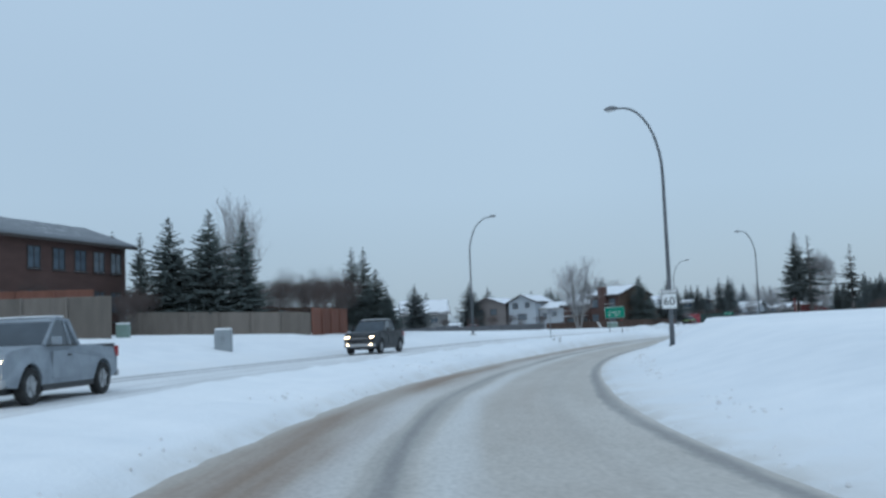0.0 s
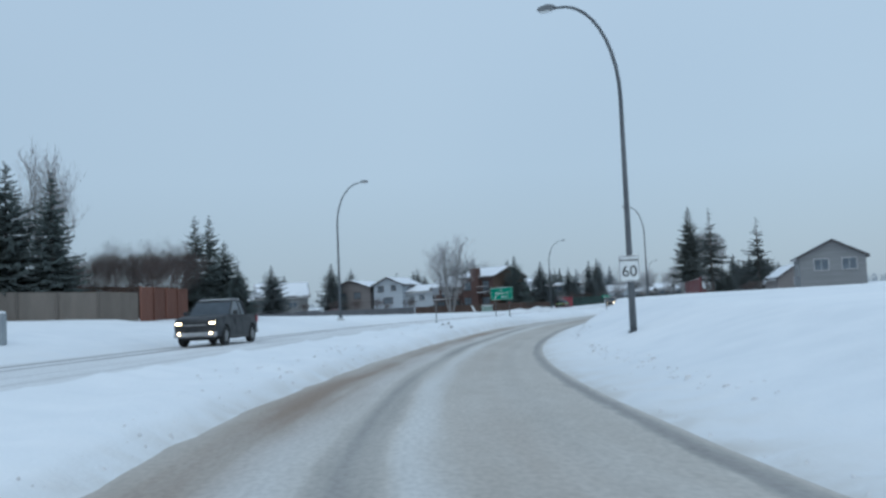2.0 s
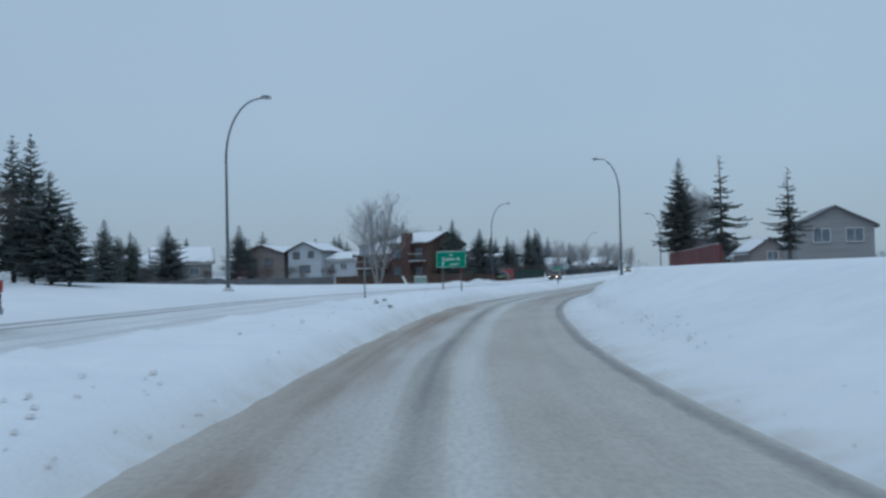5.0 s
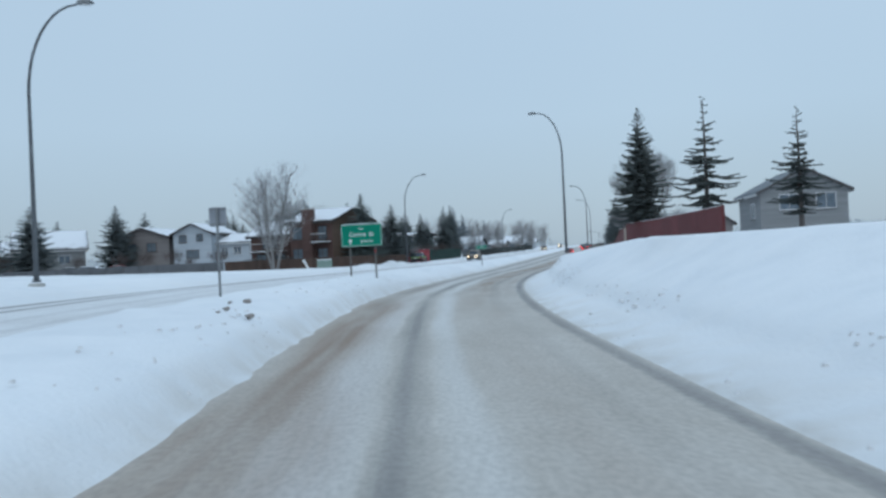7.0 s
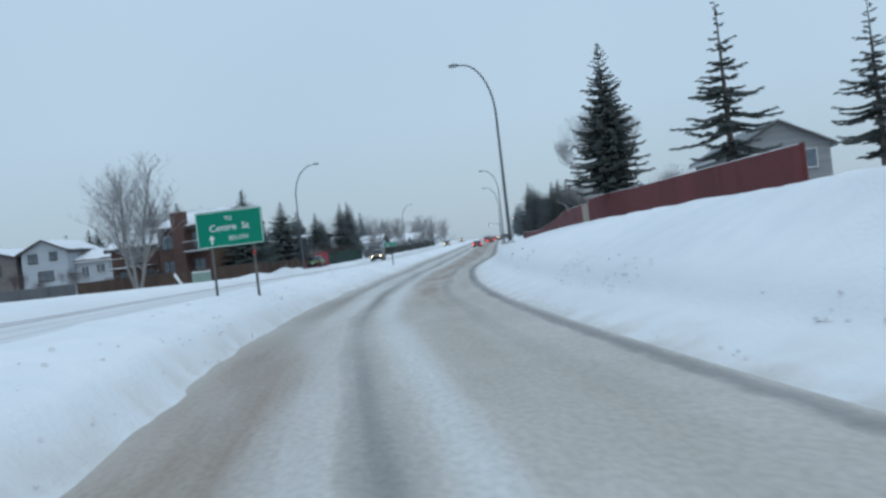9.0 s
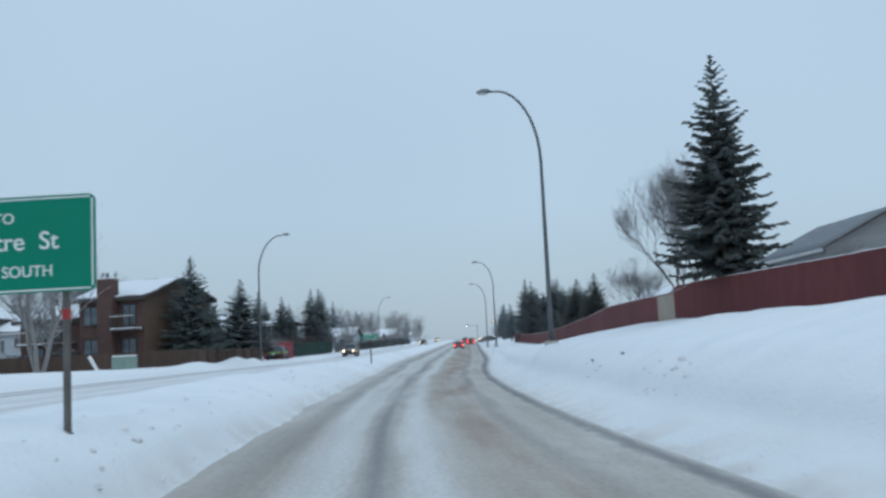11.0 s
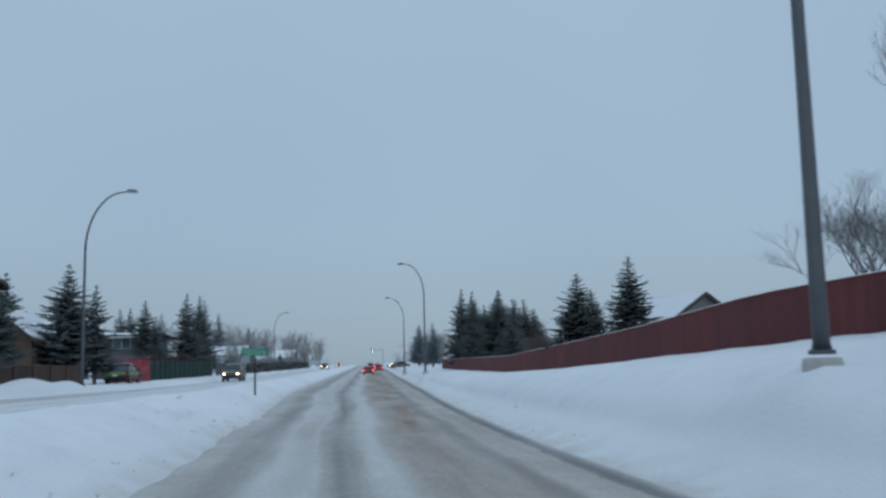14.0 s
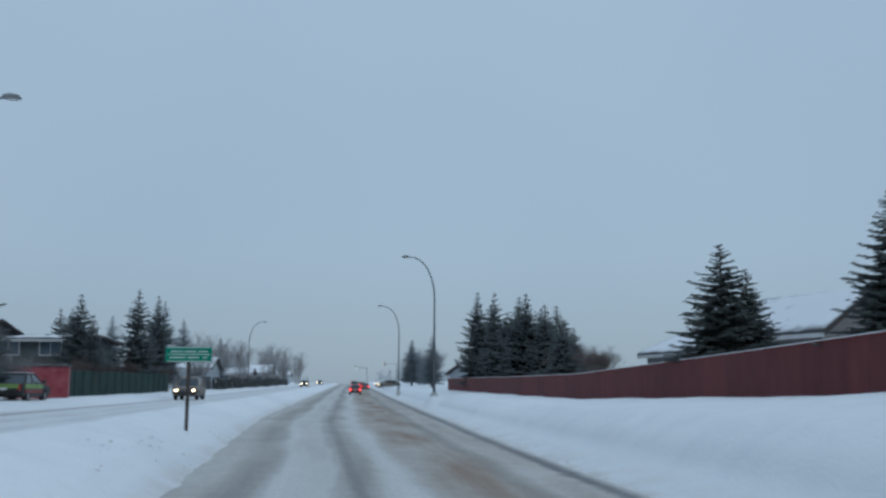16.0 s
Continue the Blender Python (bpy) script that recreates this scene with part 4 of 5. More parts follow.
house("grey_house", "dark two-storey house with a flat snowy roof behind spruces", -14.6, 118.5, -10, 5.6, 8, 4.75, 5.15, SIDING_DARK, ROOF_SNOW, [("front", 2.4, 4.0, 1.8, 1.1), ("front", 6.0, 4.0, 1.8, 1.1)], None, None, 0.7)
house("red_brick_house", "long two-storey red-brown brick house with a thinly snowed grey roof", -31.2, -20.9, 96.7, 19.5, 9, 7.55, 9.2, BRICK, ROOF_SLATE,
      [("front", k, z, 1.2, 1.5) for k in (1.3, 3.4, 5.6, 8.0, 10.6, 15.0) for z in (6.0, 2.9)], (14.2, 1.6, 1.2, 9.7, BRICK), None, 0.7, None, DARK_TRIM)
house("grey_house", "grey house with a gable roof behind the red fence", 21.0, 46, -90, 9, 7.6, 4.2, 6.1, SIDING_GREY, ROOF_SLATE, [("front", 3, 2.6, 1.6, 1.3), ("gable", 2.5, 3.2, 1.6, 1.3), ("gable", 5.7, 3.2, 1.6, 1.3)])
house("tan_house", "tan house with a small gable behind the red fence", 20.6, 77.5, -75, 6, 5.6, 3.1, 4.9, SIDING_TAN, ROOF_SNOW, [("gable", 3.3, 2.5, 1.5, 1.2)])
house("grey_house", "low grey house with a snowy roof behind the red fence", 20.6, 88, -80, 6, 6, 2.7, 3.9, SIDING_GREY, ROOF_SNOW, [("gable", 3.0, 2.1, 1.6, 1.2)])
house("pale_house", "pale house far behind the spruces with a snowy roof", 25.6, 142, 12, 7, 7, 1.9, 2.8, SIDING_PALE, ROOF_SNOW, [("front", 3, 1.3, 1.6, 0.9)])
for hx, hy, ht, hl, hd, he, hr, hm, hw in ((-8.0, 161, -8, 7, 7, 2.9, 4.4, SIDING_PALE, "low pale bungalow with a snowy roof beyond the spruces"), (-4.4, 204, -4, 17, 9, 2.5, 3.5, SIDING_TAN, "long low tan bungalow with a thin white roof"),
                                           (-1.6, 246, -6, 9, 8, 3.0, 4.9, SIDING_GREY, "grey bungalow with a steep snowy roof far along the road"), (3.0, 300, -3, 14, 9, 2.7, 4.0, SIDING_PALE, "pale bungalow far along the road")):
    house("bungalow", hw, hx, hy, ht, hl, hd, he, hr, hm, ROOF_SNOW, [("front", hl * 0.28, 1.7, 1.6, 1.1), ("front", hl * 0.7, 1.7, 1.6, 1.1)])


# ---- trees ----
def spruce_mesh(seed, height, spread, start=0.05, gappy=0.15, whorls=32, ragged=0.25):
    """Whorls of boughs that sag below, rise towards the tip and turn up at their ends, each with sprays of small needled twigs."""
    rnd = random.Random(seed)
    v, f = [], []
    for w in range(whorls):
        s = (w + 0.5) / whorls
        z = height * (start + (0.985 - start) * s ** 0.95)
        reach = spread * (1 - s) ** 0.86 * (1 + ragged * rnd.uniform(-1, 0.6)) * min(1, 0.62 + 4 * s) + 0.05
        n = max(4, int(10 * (1 - s) + 4))
        turn = rnd.random() * 6.28
        for b in range(n):
            if rnd.random() < gappy:
                continue
            a = turn + 2 * math.pi * (b + 0.6 * rnd.random()) / n
            zb = z + height / whorls * rnd.uniform(-0.45, 0.45)
            r = reach * rnd.uniform(0.62, 1.14)
            sag = (0.55 * (1 - s) - 0.30 * s) * rnd.uniform(0.7, 1.3)
            curl = 0.22 * rnd.uniform(0.6, 1.4)
            dx, dy = math.cos(a), math.sin(a)
            tufts = max(4, int(r / 0.15))
            for t in range(tufts):
                q = (t + 0.5) / tufts
                cx, cy = dx * r * q, dy * r * q
                cz = zb + r * (curl * q * q - sag * q * (1.3 - 0.5 * q)) + 0.03 * rnd.uniform(-1, 1)
                fan = (0.17 + 0.34 * (1 - q) * min(1.0, r / 1.6)) * min(1.0, 0.38 + 1.6 * (1 - s))
                for side in (-1, 1, 0):
                    ang = a + side * rnd.uniform(0.55, 1.05) + rnd.uniform(-0.15, 0.15)
                    ex, ey = math.cos(ang), math.sin(ang)
                    L = fan * rnd.uniform(0.8, 1.35)
                    wd = 0.02 + 0.02 * (1 - s) + L * 0.16
                    i = len(v)
                    tip = (cx + ex * L, cy + ey * L, cz - L * rnd.uniform(-0.05, 0.40))
                    v += [(cx - ey * wd, cy + ex * wd, cz - 0.03), (cx + ey * wd, cy - ex * wd, cz - 0.03), tip, (cx + ex * L * 0.4, cy + ey * L * 0.4, cz + wd * 0.8)]
                    f += [(i, i + 3, i + 2), (i + 3, i + 1, i + 2), (i, i + 1, i + 3), (i, i + 2, i + 1)]
    return v, f


def spruce(seed, height, spread, mat_, label, gappy, start=0.05, whorls=32, ragged=0.25):
    t = root("spruce_tree", label, "tree")
    part("trunk", tube([(0, 0, -0.5), (0, 0, height * 0.4), (0.02, 0.01, height * 0.98)], [0.018 * height, 0.012 * height, 0.01], 8), BARK, t)
    v, f = spruce_mesh(seed, height, spread, start, gappy, whorls, ragged)
    data_part("crown", v, f, mat_, t)
    return t


BASE = 10.0
KINDS = {}


def plant_spruce(x, y, tip, slim=1.0, kind=0, label=""):
    """Plant a spruce whose tip reaches the given height."""
    g = ground_z(x, y)
    h = (tip - g) * K
    wide_ = slim * (1.30 if kind > 3 else 1.22)
    m = Matrix.Translation((x * K, y * K, g * K - 0.05)) @ Matrix.Rotation(radians(x * 41 + y * 17), 4, "Z") @ Matrix.Diagonal((h / BASE * wide_, h / BASE * wide_, h / BASE, 1))
    label = label or ("dark green spruce with snow dusted on its boughs" if kind < 2 else "farther spruce in a colour paled for haze" if kind > 3 else "spruce whose drooping boughs carry snow")
    if kind not in KINDS:
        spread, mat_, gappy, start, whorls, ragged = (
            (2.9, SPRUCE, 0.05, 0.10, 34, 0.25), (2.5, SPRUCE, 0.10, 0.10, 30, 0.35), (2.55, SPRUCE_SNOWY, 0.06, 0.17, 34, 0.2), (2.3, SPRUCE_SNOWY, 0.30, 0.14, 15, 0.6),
            (2.9, SPRUCE_HAZED, 0.05, 0.13, 34, 0.25), (2.5, SPRUCE_HAZED, 0.10, 0.16, 30, 0.35), (3.0, SPRUCE_HAZED_FAR, 0.08, 0.10, 30, 0.3))[kind]
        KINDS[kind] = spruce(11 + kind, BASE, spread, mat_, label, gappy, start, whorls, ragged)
        KINDS[kind].matrix_basis = m
        return KINDS[kind]
    t = copy_thing(KINDS[kind], Matrix.Identity(4))
    t.matrix_basis = m
    return tagged(t, label)


for tx, ty, tip, slim, kind in (
        (-22.21, -4.40, 8.8, 0.80, 1), (-20.5, -5.48, 8.6, 0.82, 1), (-19.0, -6.3, 6.7, 1.15, 0), (-17.9, -6.6, 5.0, 1.2, 0),
        (-27.1, -21.2, 10.2, 1.0, 0), (-24.5, -20.1, 10.6, 0.97, 0), (-22.3, -19.2, 9.95, 0.97, 1), (-28.0, -18.6, 7.4, 1.2, 0), (-23.0, -18.0, 6.8, 1.3, 0), (-28.7, -22.2, 9.15, 0.75, 1), (-44.5, -8, 11.6, 0.7, 1), (-25.5, -19.8, 8.0, 1.2, 0),
        (-14.4, 67.0, 8.6, 1.0, 0), (-14.2, 72.0, 6.5, 1.05, 0), (-14.3, 86.9, 8.52, 1.05, 0), (-12.9, 88.2, 7.35, 0.8, 1), (-24, 108, 10.3, 0.9, 0),
        (-14.3, 117, 8.6, 0.85, 0), (-13.2, 116, 7.0, 0.8, 1), (-20.6, 140, 9.4, 0.8, 1), (-19.3, 139, 9.4, 0.75, 0), (-16.8, 146, 9.2, 0.8, 1), (-11.9, 129, 10.2, 0.85, 1), (-12.2, 145, 11.3, 0.7, 0), (-12.0, 149, 11.0, 0.8, 1), (-11.6, 166, 10.4, 0.85, 0), (-9.6, 210, 10.6, 0.9, 0),
        (-50.3, 88, 10.3, 1.0, 0), (-57.6, 80.1, 10.1, 1.15, 0), (-66, 86, 9.0, 1.0, 1), (-70, 88, 9.4, 1.0, 0), (-30, 108, 9.0, 1.0, 0), (-35, 112, 9.5, 0.9, 1), (-42, 115, 8.6, 1.0, 0),
        (-24.5, 84, 9.4, 0.9, 1), (-27, 92, 9.2, 1.0, 0),
        (10.05, 28.9, 10.15, 0.82, 2), (11.95, 17.2, 8.8, 1.0, 3), (15.4, 13.5, 7.5, 1.1, 3), (13.15, 70.6, 6.0, 1.35, 2), (13.75, 70.2, 5.2, 1.15, 2), (12.6, 61.5, 5.75, 1.1, 2), (14.6, 92, 5.2, 1.0, 0),
        (15.6, 118.5, 9.5, 0.72, 0), (15.4, 111.5, 8.75, 0.75, 1), (16.5, 117.7, 8.4, 0.9, 0), (17.2, 115, 7.6, 1.1, 1), (18.6, 117, 8.3, 0.9, 0), (20.72, 125.2, 9.9, 0.9, 0), (19.4, 118, 7.9, 1.0, 1), (17.4, 116.5, 7.0, 1.1, 0), (23.5, 121, 7.6, 1.2, 0),
        (17.9, 156, 8.1, 0.9, 0), (20.2, 190, 9.4, 0.95, 0), (22.0, 203, 10.2, 1.0, 0), (24.0, 208, 9.0, 1.1, 1), (17.4, 121, 8.4, 0.9, 0), (17.9, 118.5, 7.4, 1.1, 1), (21.8, 122, 8.6, 1.0, 0), (22.6, 124, 7.9, 1.1, 1), (18.2, 113.2, 8.9, 0.95, 0), (19.1, 111.2, 7.9, 1.0, 1), (20.8, 114, 8.1, 1.0, 0), (21.8, 113, 6.3, 1.2, 1),
        (-14.2, 122, 5.4, 1.3, 1),
        (-60.9, 69, 10.5, 0.9, 0), (-60.2, 74.4, 9.1, 1.0, 1), (-50.1, 96.7, 9.7, 1.0, 1), (-26, 79.6, 9.6, 0.9, 0), (-41.4, 108.6, 9.5, 1.0, 1), (-66.4, 103.7, 9.5, 1.1, 0), (-63.3, 64, 9.5, 1.0, 0),
        (-25.0, 82, 9.2, 0.9, 1), (-39.8, 101, 8.8, 1.0, 0), (-74, 96, 9.6, 1.1, 0), (-46, 110, 9.0, 1.0, 1), (-33.5, 104, 9.2, 0.9, 1), (-7.5, 172, 6.0, 1.0, 0)):
    # Spruces farther along get the kinds whose colour is paled for haze.
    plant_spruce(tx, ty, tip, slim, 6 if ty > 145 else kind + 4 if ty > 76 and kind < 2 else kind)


def bare_tree(name, label, seed, height, spread, mat_, levels=6, stems=1, base_r=0.16, up=0.55, hold=0.0):
    """A leafless tree of tapered, forking limbs and twigs."""
    rnd = random.Random(seed)
    t = root(name, label, "tree")
    limb, twig = ([], []), ([], [])

    def bar(store, p, q, r0, r1, sides):
        v, f = store
        d = (q - p).normalized()
        a = d.orthogonal().normalized()
        b = d.cross(a)
        i = len(v)
        for c, r in ((p, r0), (q, r1)):
            v.extend(tuple(c + r * (math.cos(2 * math.pi * k / sides) * a + math.sin(2 * math.pi * k / sides) * b)) for k in range(sides))
        f.extend((i + k, i + (k + 1) % sides, i + sides + (k + 1) % sides, i + sides + k) for k in range(sides))

    def grow(p, d, length, r, level):
        bend = Vector((rnd.uniform(-1, 1), rnd.uniform(-1, 1), rnd.uniform(-0.3, 0.6))) * 0.16
        mid = p + d * length * 0.5
        d2 = (d + bend).normalized()
        q = mid + d2 * length * 0.5
        store, sides = (limb, 6) if level < 2 else (twig, 3)
        bar(store, p, mid, r, r * 0.85, sides)
        bar(store, mid, q, r * 0.85, r * 0.68, sides)
        if level >= levels:
            return
        for k in range(3):
            side = Vector((rnd.uniform(-1, 1), rnd.uniform(-1, 1), rnd.uniform(-0.2, 0.5))).normalized()
            nd_ = (d2 * up + side * spread + Vector((0, 0, 0.22))).normalized()
            start = q if k < 2 else mid.lerp(q, rnd.random())
            grow(start, nd_, length * rnd.uniform(0.62, 0.86), r * (rnd.uniform(0.52, 0.66) + hold), level + 1)

    first = height * 0.30
    for s in range(stems):
        lean = Vector((rnd.uniform(-1, 1), rnd.uniform(-1, 1), 2.6 if stems > 1 else 9)).normalized()
        grow(Vector((0.12 * s, 0.1 * (s % 2), -0.3)), lean, first, base_r, 0)
    data_part("trunk", *limb, BARK, t)
    data_part("crown", *twig, mat_, t)
    return t


def poplar(name, label, seed, height, mat_):
    """An oval leafless crown: a few upright leaders with rising branches, side shoots and fine twigs."""
    rnd = random.Random(seed)
    t = root(name, label, "tree")
    limb, twig = ([], []), ([], [])

    def bar(store, p, q, r0, r1, sides):
        v, f = store
        d = (q - p).normalized()
        a = d.orthogonal().normalized()
        b = d.cross(a)
        i = len(v)
        for c, r in ((p, r0), (q, r1)):
            v.extend(tuple(c + r * (math.cos(2 * math.pi * k / sides) * a + math.sin(2 * math.pi * k / sides) * b)) for k in range(sides))
        f.extend((i + k, i + (k + 1) % sides, i + sides + (k + 1) % sides, i + sides + k) for k in range(sides))

    def shoot(p, d, length, r, store, sides, pieces=3):
        pts = [p]
        for k in range(pieces):
            d = (d + Vector((rnd.uniform(-1, 1), rnd.uniform(-1, 1), 0.9)) * 0.13).normalized()
            q = p + d * length / pieces
            bar(store, p, q, r * (1 - 0.8 * k / pieces), r * (1 - 0.8 * (k + 1) / pieces), sides)
            pts.append(q)
            p = q
        return pts, d

    def sideways(d, spread):
        side = Vector((rnd.uniform(-1, 1), rnd.uniform(-1, 1), rnd.uniform(-0.1, 0.3))).normalized()
        return (d + side * spread).normalized()

    for stem in range(5):
        a = stem * 1.4 + rnd.random()
        lean = Vector((math.cos(a) * 0.26, math.sin(a) * 0.26, 1)).normalized()
        pts, _ = shoot(Vector((0.1 * math.cos(a), 0.1 * math.sin(a), -0.3)), lean, height * (1.0 - 0.12 * stem * rnd.random()), 0.13, limb, 6, 9)
        for k in range(20):
            u = 0.22 + 0.74 * (k + rnd.random()) / 20
            i = min(8, int(u * 9))
            base = pts[i].lerp(pts[i + 1], u * 9 - i)
            way = (pts[i + 1] - pts[i]).normalized()
            size = height * 0.33 * (math.sin(math.pi * min(1, 0.22 + 0.74 * u)) ** 0.7 + 0.08)
            bp, bd = shoot(base, sideways(way, 0.75), size * rnd.uniform(0.7, 1.1), 0.035, limb, 4, 3)
            for c in range(6):
                sb = bp[1 + c % 3].lerp(bp[c % 3], rnd.random())
                sp_, sd = shoot(sb, sideways(bd, 0.7), size * rnd.uniform(0.28, 0.5), 0.017, twig, 3, 2)
                for e in range(4):
                    shoot(sp_[1 + e % 2], sideways(sd, 0.8), size * rnd.uniform(0.12, 0.28), 0.011, twig, 3, 1)
    data_part("trunk", *limb, PALE_BARK, t)
    data_part("crown", *twig, mat_, t)
    return t


ba = poplar("bare_tree", "tall leafless poplar, its twigs paled for haze", 3, 10.6, PALE_TWIG)
ba.matrix_basis = spot(-20.7, 56, -0.1) @ Matrix.Diagonal((1.35, 1.35, 1.03, 1))
for tx, ty, ts, tw in ((-27, 99, 0.9, 1.0), (-24.4, -17.0, 1.02, 0.55)):
    copy_thing(ba, spot(tx, ty, -0.1, ty * 31) @ Matrix.Diagonal((ts * tw, ts * tw, ts, 1)))
bare_tree("bare_tree", "round leafless tree with dense frosted twigs behind the red fence", 8, 7.0, 0.78, TWIG, 7, 6, 0.072, 0.95, 0.035).matrix_basis = spot(11.4, 37.9, -0.1) @ Matrix.Diagonal((0.72, 0.72, 1.15, 1))
bb = bare_tree("bare_tree", "small spreading leafless tree with frosted twigs", 8, 7.0, 0.74, TWIG, 6, 5, 0.080, 0.95)
bb.matrix_basis = spot(10.55, 42.0, -0.1) @ Matrix.Diagonal((0.58, 0.58, 0.50, 1))
for tx, ty, ts in ((11.6, 24, 0.62), (12.9, 76, 0.4), (-12.8, 93, 0.85), (-13.5, 128, 0.8), (-20.4, -16.8, 0.55)):
    copy_thing(bb, spot(tx, ty, -0.1, ty * 47) @ Matrix.Scale(ts, 4))
for tx, ty, ts in ((-17, 178, 0.9), (-13, 176, 0.7), (-12, 208, 0.9), (-9, 206, 0.7), (-7, 240, 0.9), (-10, 236, 0.8), (-3, 262, 0.8), (-2, 284, 1.0), (1, 300, 1.0), (5.5, 320, 0.9),
                   (-8.6, 153, 0.5), (-5.6, 197, 0.42), (-1.5, 238, 0.5), (1.6, 281, 0.6), (30, 230, 0.7), (33, 255, 0.7), (27, 215, 0.66), (36, 280, 0.75)):
    copy_thing(ba, spot(tx, ty, -0.1, ty * 53) @ Matrix.Scale(ts, 4))
bc = bare_tree("bare_bush", "tall red-brown leafless bush behind a fence", 21, 6.2, 0.55, HEDGE, 6, 5, 0.05, 0.8)
bc.matrix_basis = spot(-23.0, -11.0, -0.1) @ Matrix.Scale(0.7, 4)
for tx, ty, ts in ((-6.6, 176, 0.36), (-4.2, 204, 0.4), (-2.0, 234, 0.5), (-0.8, 258, 0.55), (-8.4, 152, 0.45)):
    copy_thing(bc, spot(tx, ty, -0.1, ty * 61) @ Matrix.Scale(ts, 4))
for tx, ty, ts in ((-24.5, -28.5, 0.8), (-26.5, -30.5, 0.85), (-28.5, -27.5, 0.9), (-27.0, -34.0, 0.85), (-25.0, -33.0, 0.7), (-24.5, -38.5, 0.8), (-22.5, -36.5, 0.75), (-28.6, -24.0, 0.9), (-26.2, -26.0, 0.8), (-19.4, -14.6, 1.1), (-20.6, -12.6, 1.25), (-21.3, -9.5, 1.35), (-24.6, -12.6, 1.1), (-26.0, -10.0, 1.25), (-22.6, -13.8, 0.6), (-24.0, -14.4, 0.75), (-27.5, -12.0, 0.8), (-22.2, -8.0, 1.4), (-25.5, -8.4, 1.4), (-31, -14, 1.0), (-33.5, -12, 1.05), (-20.4, -10.6, 1.25), (-20.0, -15.6, 0.55), (-29, -10, 1.15), (-29.2, -26.0, 0.95), (-28.2, -30.5, 1.0), (-27.4, -24.2, 0.9), (-30, -17.5, 0.7), (-28, -15, 0.75), (-27.6, -37, 0.9),
                   (-36, 70, 0.8), (-38.0, 81.5, 0.55), (-41, 74, 0.8), (-30, 68, 0.7), (-23, 66, 0.75), (-20, 92, 0.9), (-54, 84, 0.8), (-62, 82, 0.9), (-47, 82, 0.8), (18.6, 101, 0.8), (17.4, 96, 0.7), (16.2, 92, 0.62), (22, 114, 0.65), (20, 107, 0.9), (23, 111, 0.9), (18.5, 104, 0.8), (-12, 108, 0.7), (-12.5, 119, 0.7), (-13.4, 104, 0.7), (-11.8, 124, 0.75), (-13.0, 110, 0.7), (-12.2, 128, 0.7), (-12.8, 101, 0.6), (-11.2, 134, 0.7), (-10.6, 140, 0.7)):
    copy_thing(bc, spot(tx, ty, -0.1, ty * 77) @ Matrix.Scale(ts, 4))


# ---- distant woods along the horizon ----
def far_woods():
    """Pale belts of small leafless crowns and spruces, each a ragged clump of shards."""
    rnd = random.Random(5)
    v, f = [], []
    for band, (dist, height, count) in enumerate(((250, 4.2, 260), (330, 5.5, 420), (440, 7.5, 700), (570, 10, 800))):
        for k in range(count):
            a = radians(-75 + 150 * (k + rnd.random()) / count)
            d = dist * (1 + 0.16 * rnd.random())
            x, y = 8 + d * math.sin(a), 40 + d * math.cos(a)
            if abs(x - line(y) + 3) < 15 or noise.noise((a * 9, band * 3.1, 1)) < -0.22:
                continue
            g = max(ground_z(x, y) * K, 2.0 if band > 1 else -5)
            h = height * max(0.3, 0.55 + 0.6 * noise.noise((a * 14, band, 0)) + 0.35 * rnd.random())
            pointed = rnd.random() < 0.4
            w = h * (0.22 if pointed else rnd.uniform(0.35, 0.6))
            for q in range(26):
                u = rnd.random()
                reach = w * ((1 - u) if pointed else math.sin(math.pi * min(1, 0.25 + 0.75 * u)) ** 0.6)
                b = 2 * math.pi * rnd.random()
                r = reach * rnd.random() ** 0.5
                px, py, pz = x * K + r * math.cos(b), y * K + r * math.sin(b), g - 0.4 + h * u
                s = h * rnd.uniform(0.07, 0.15)
                i = len(v)
                for c in range(3):
                    v.append((px + s * rnd.uniform(-1, 1), py + s * rnd.uniform(-1, 1), pz + s * rnd.uniform(-1, 1.3)))
                f.append((i, i + 1, i + 2))
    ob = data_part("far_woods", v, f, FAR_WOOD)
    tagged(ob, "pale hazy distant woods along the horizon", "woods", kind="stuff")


far_woods()


# ---- roadside cabinets and clods ----
def cabinet(name, label, w, d, h, mat_):
    c = root(name, label, "utility box")
    part("body", box(-w / 2, w / 2, -d / 2, d / 2, -0.2, h, 0.03), mat_, c)
    for s in (-1, 1):
        door = part("door", box(s * w / 4 - w / 4 + 0.03, s * w / 4 + w / 4 - 0.03, -d / 2 - 0.015, -d / 2 + 0.004, 0.12, h - 0.08, 0.006), mat_, c)
        part("handle", box(s * 0.06 - 0.015, s * 0.06 + 0.015, -d / 2 - 0.04, -d / 2 - 0.01, h * 0.5, h * 0.5 + 0.14, 0.006), POST_GREY, door)
    part("snow_cap", box(-w / 2 + 0.02, w / 2 - 0.02, -d / 2 + 0.02, d / 2 - 0.02, h + 0.002, h + 0.09, 0.04), SNOW, c, "layer of snow")
    return c


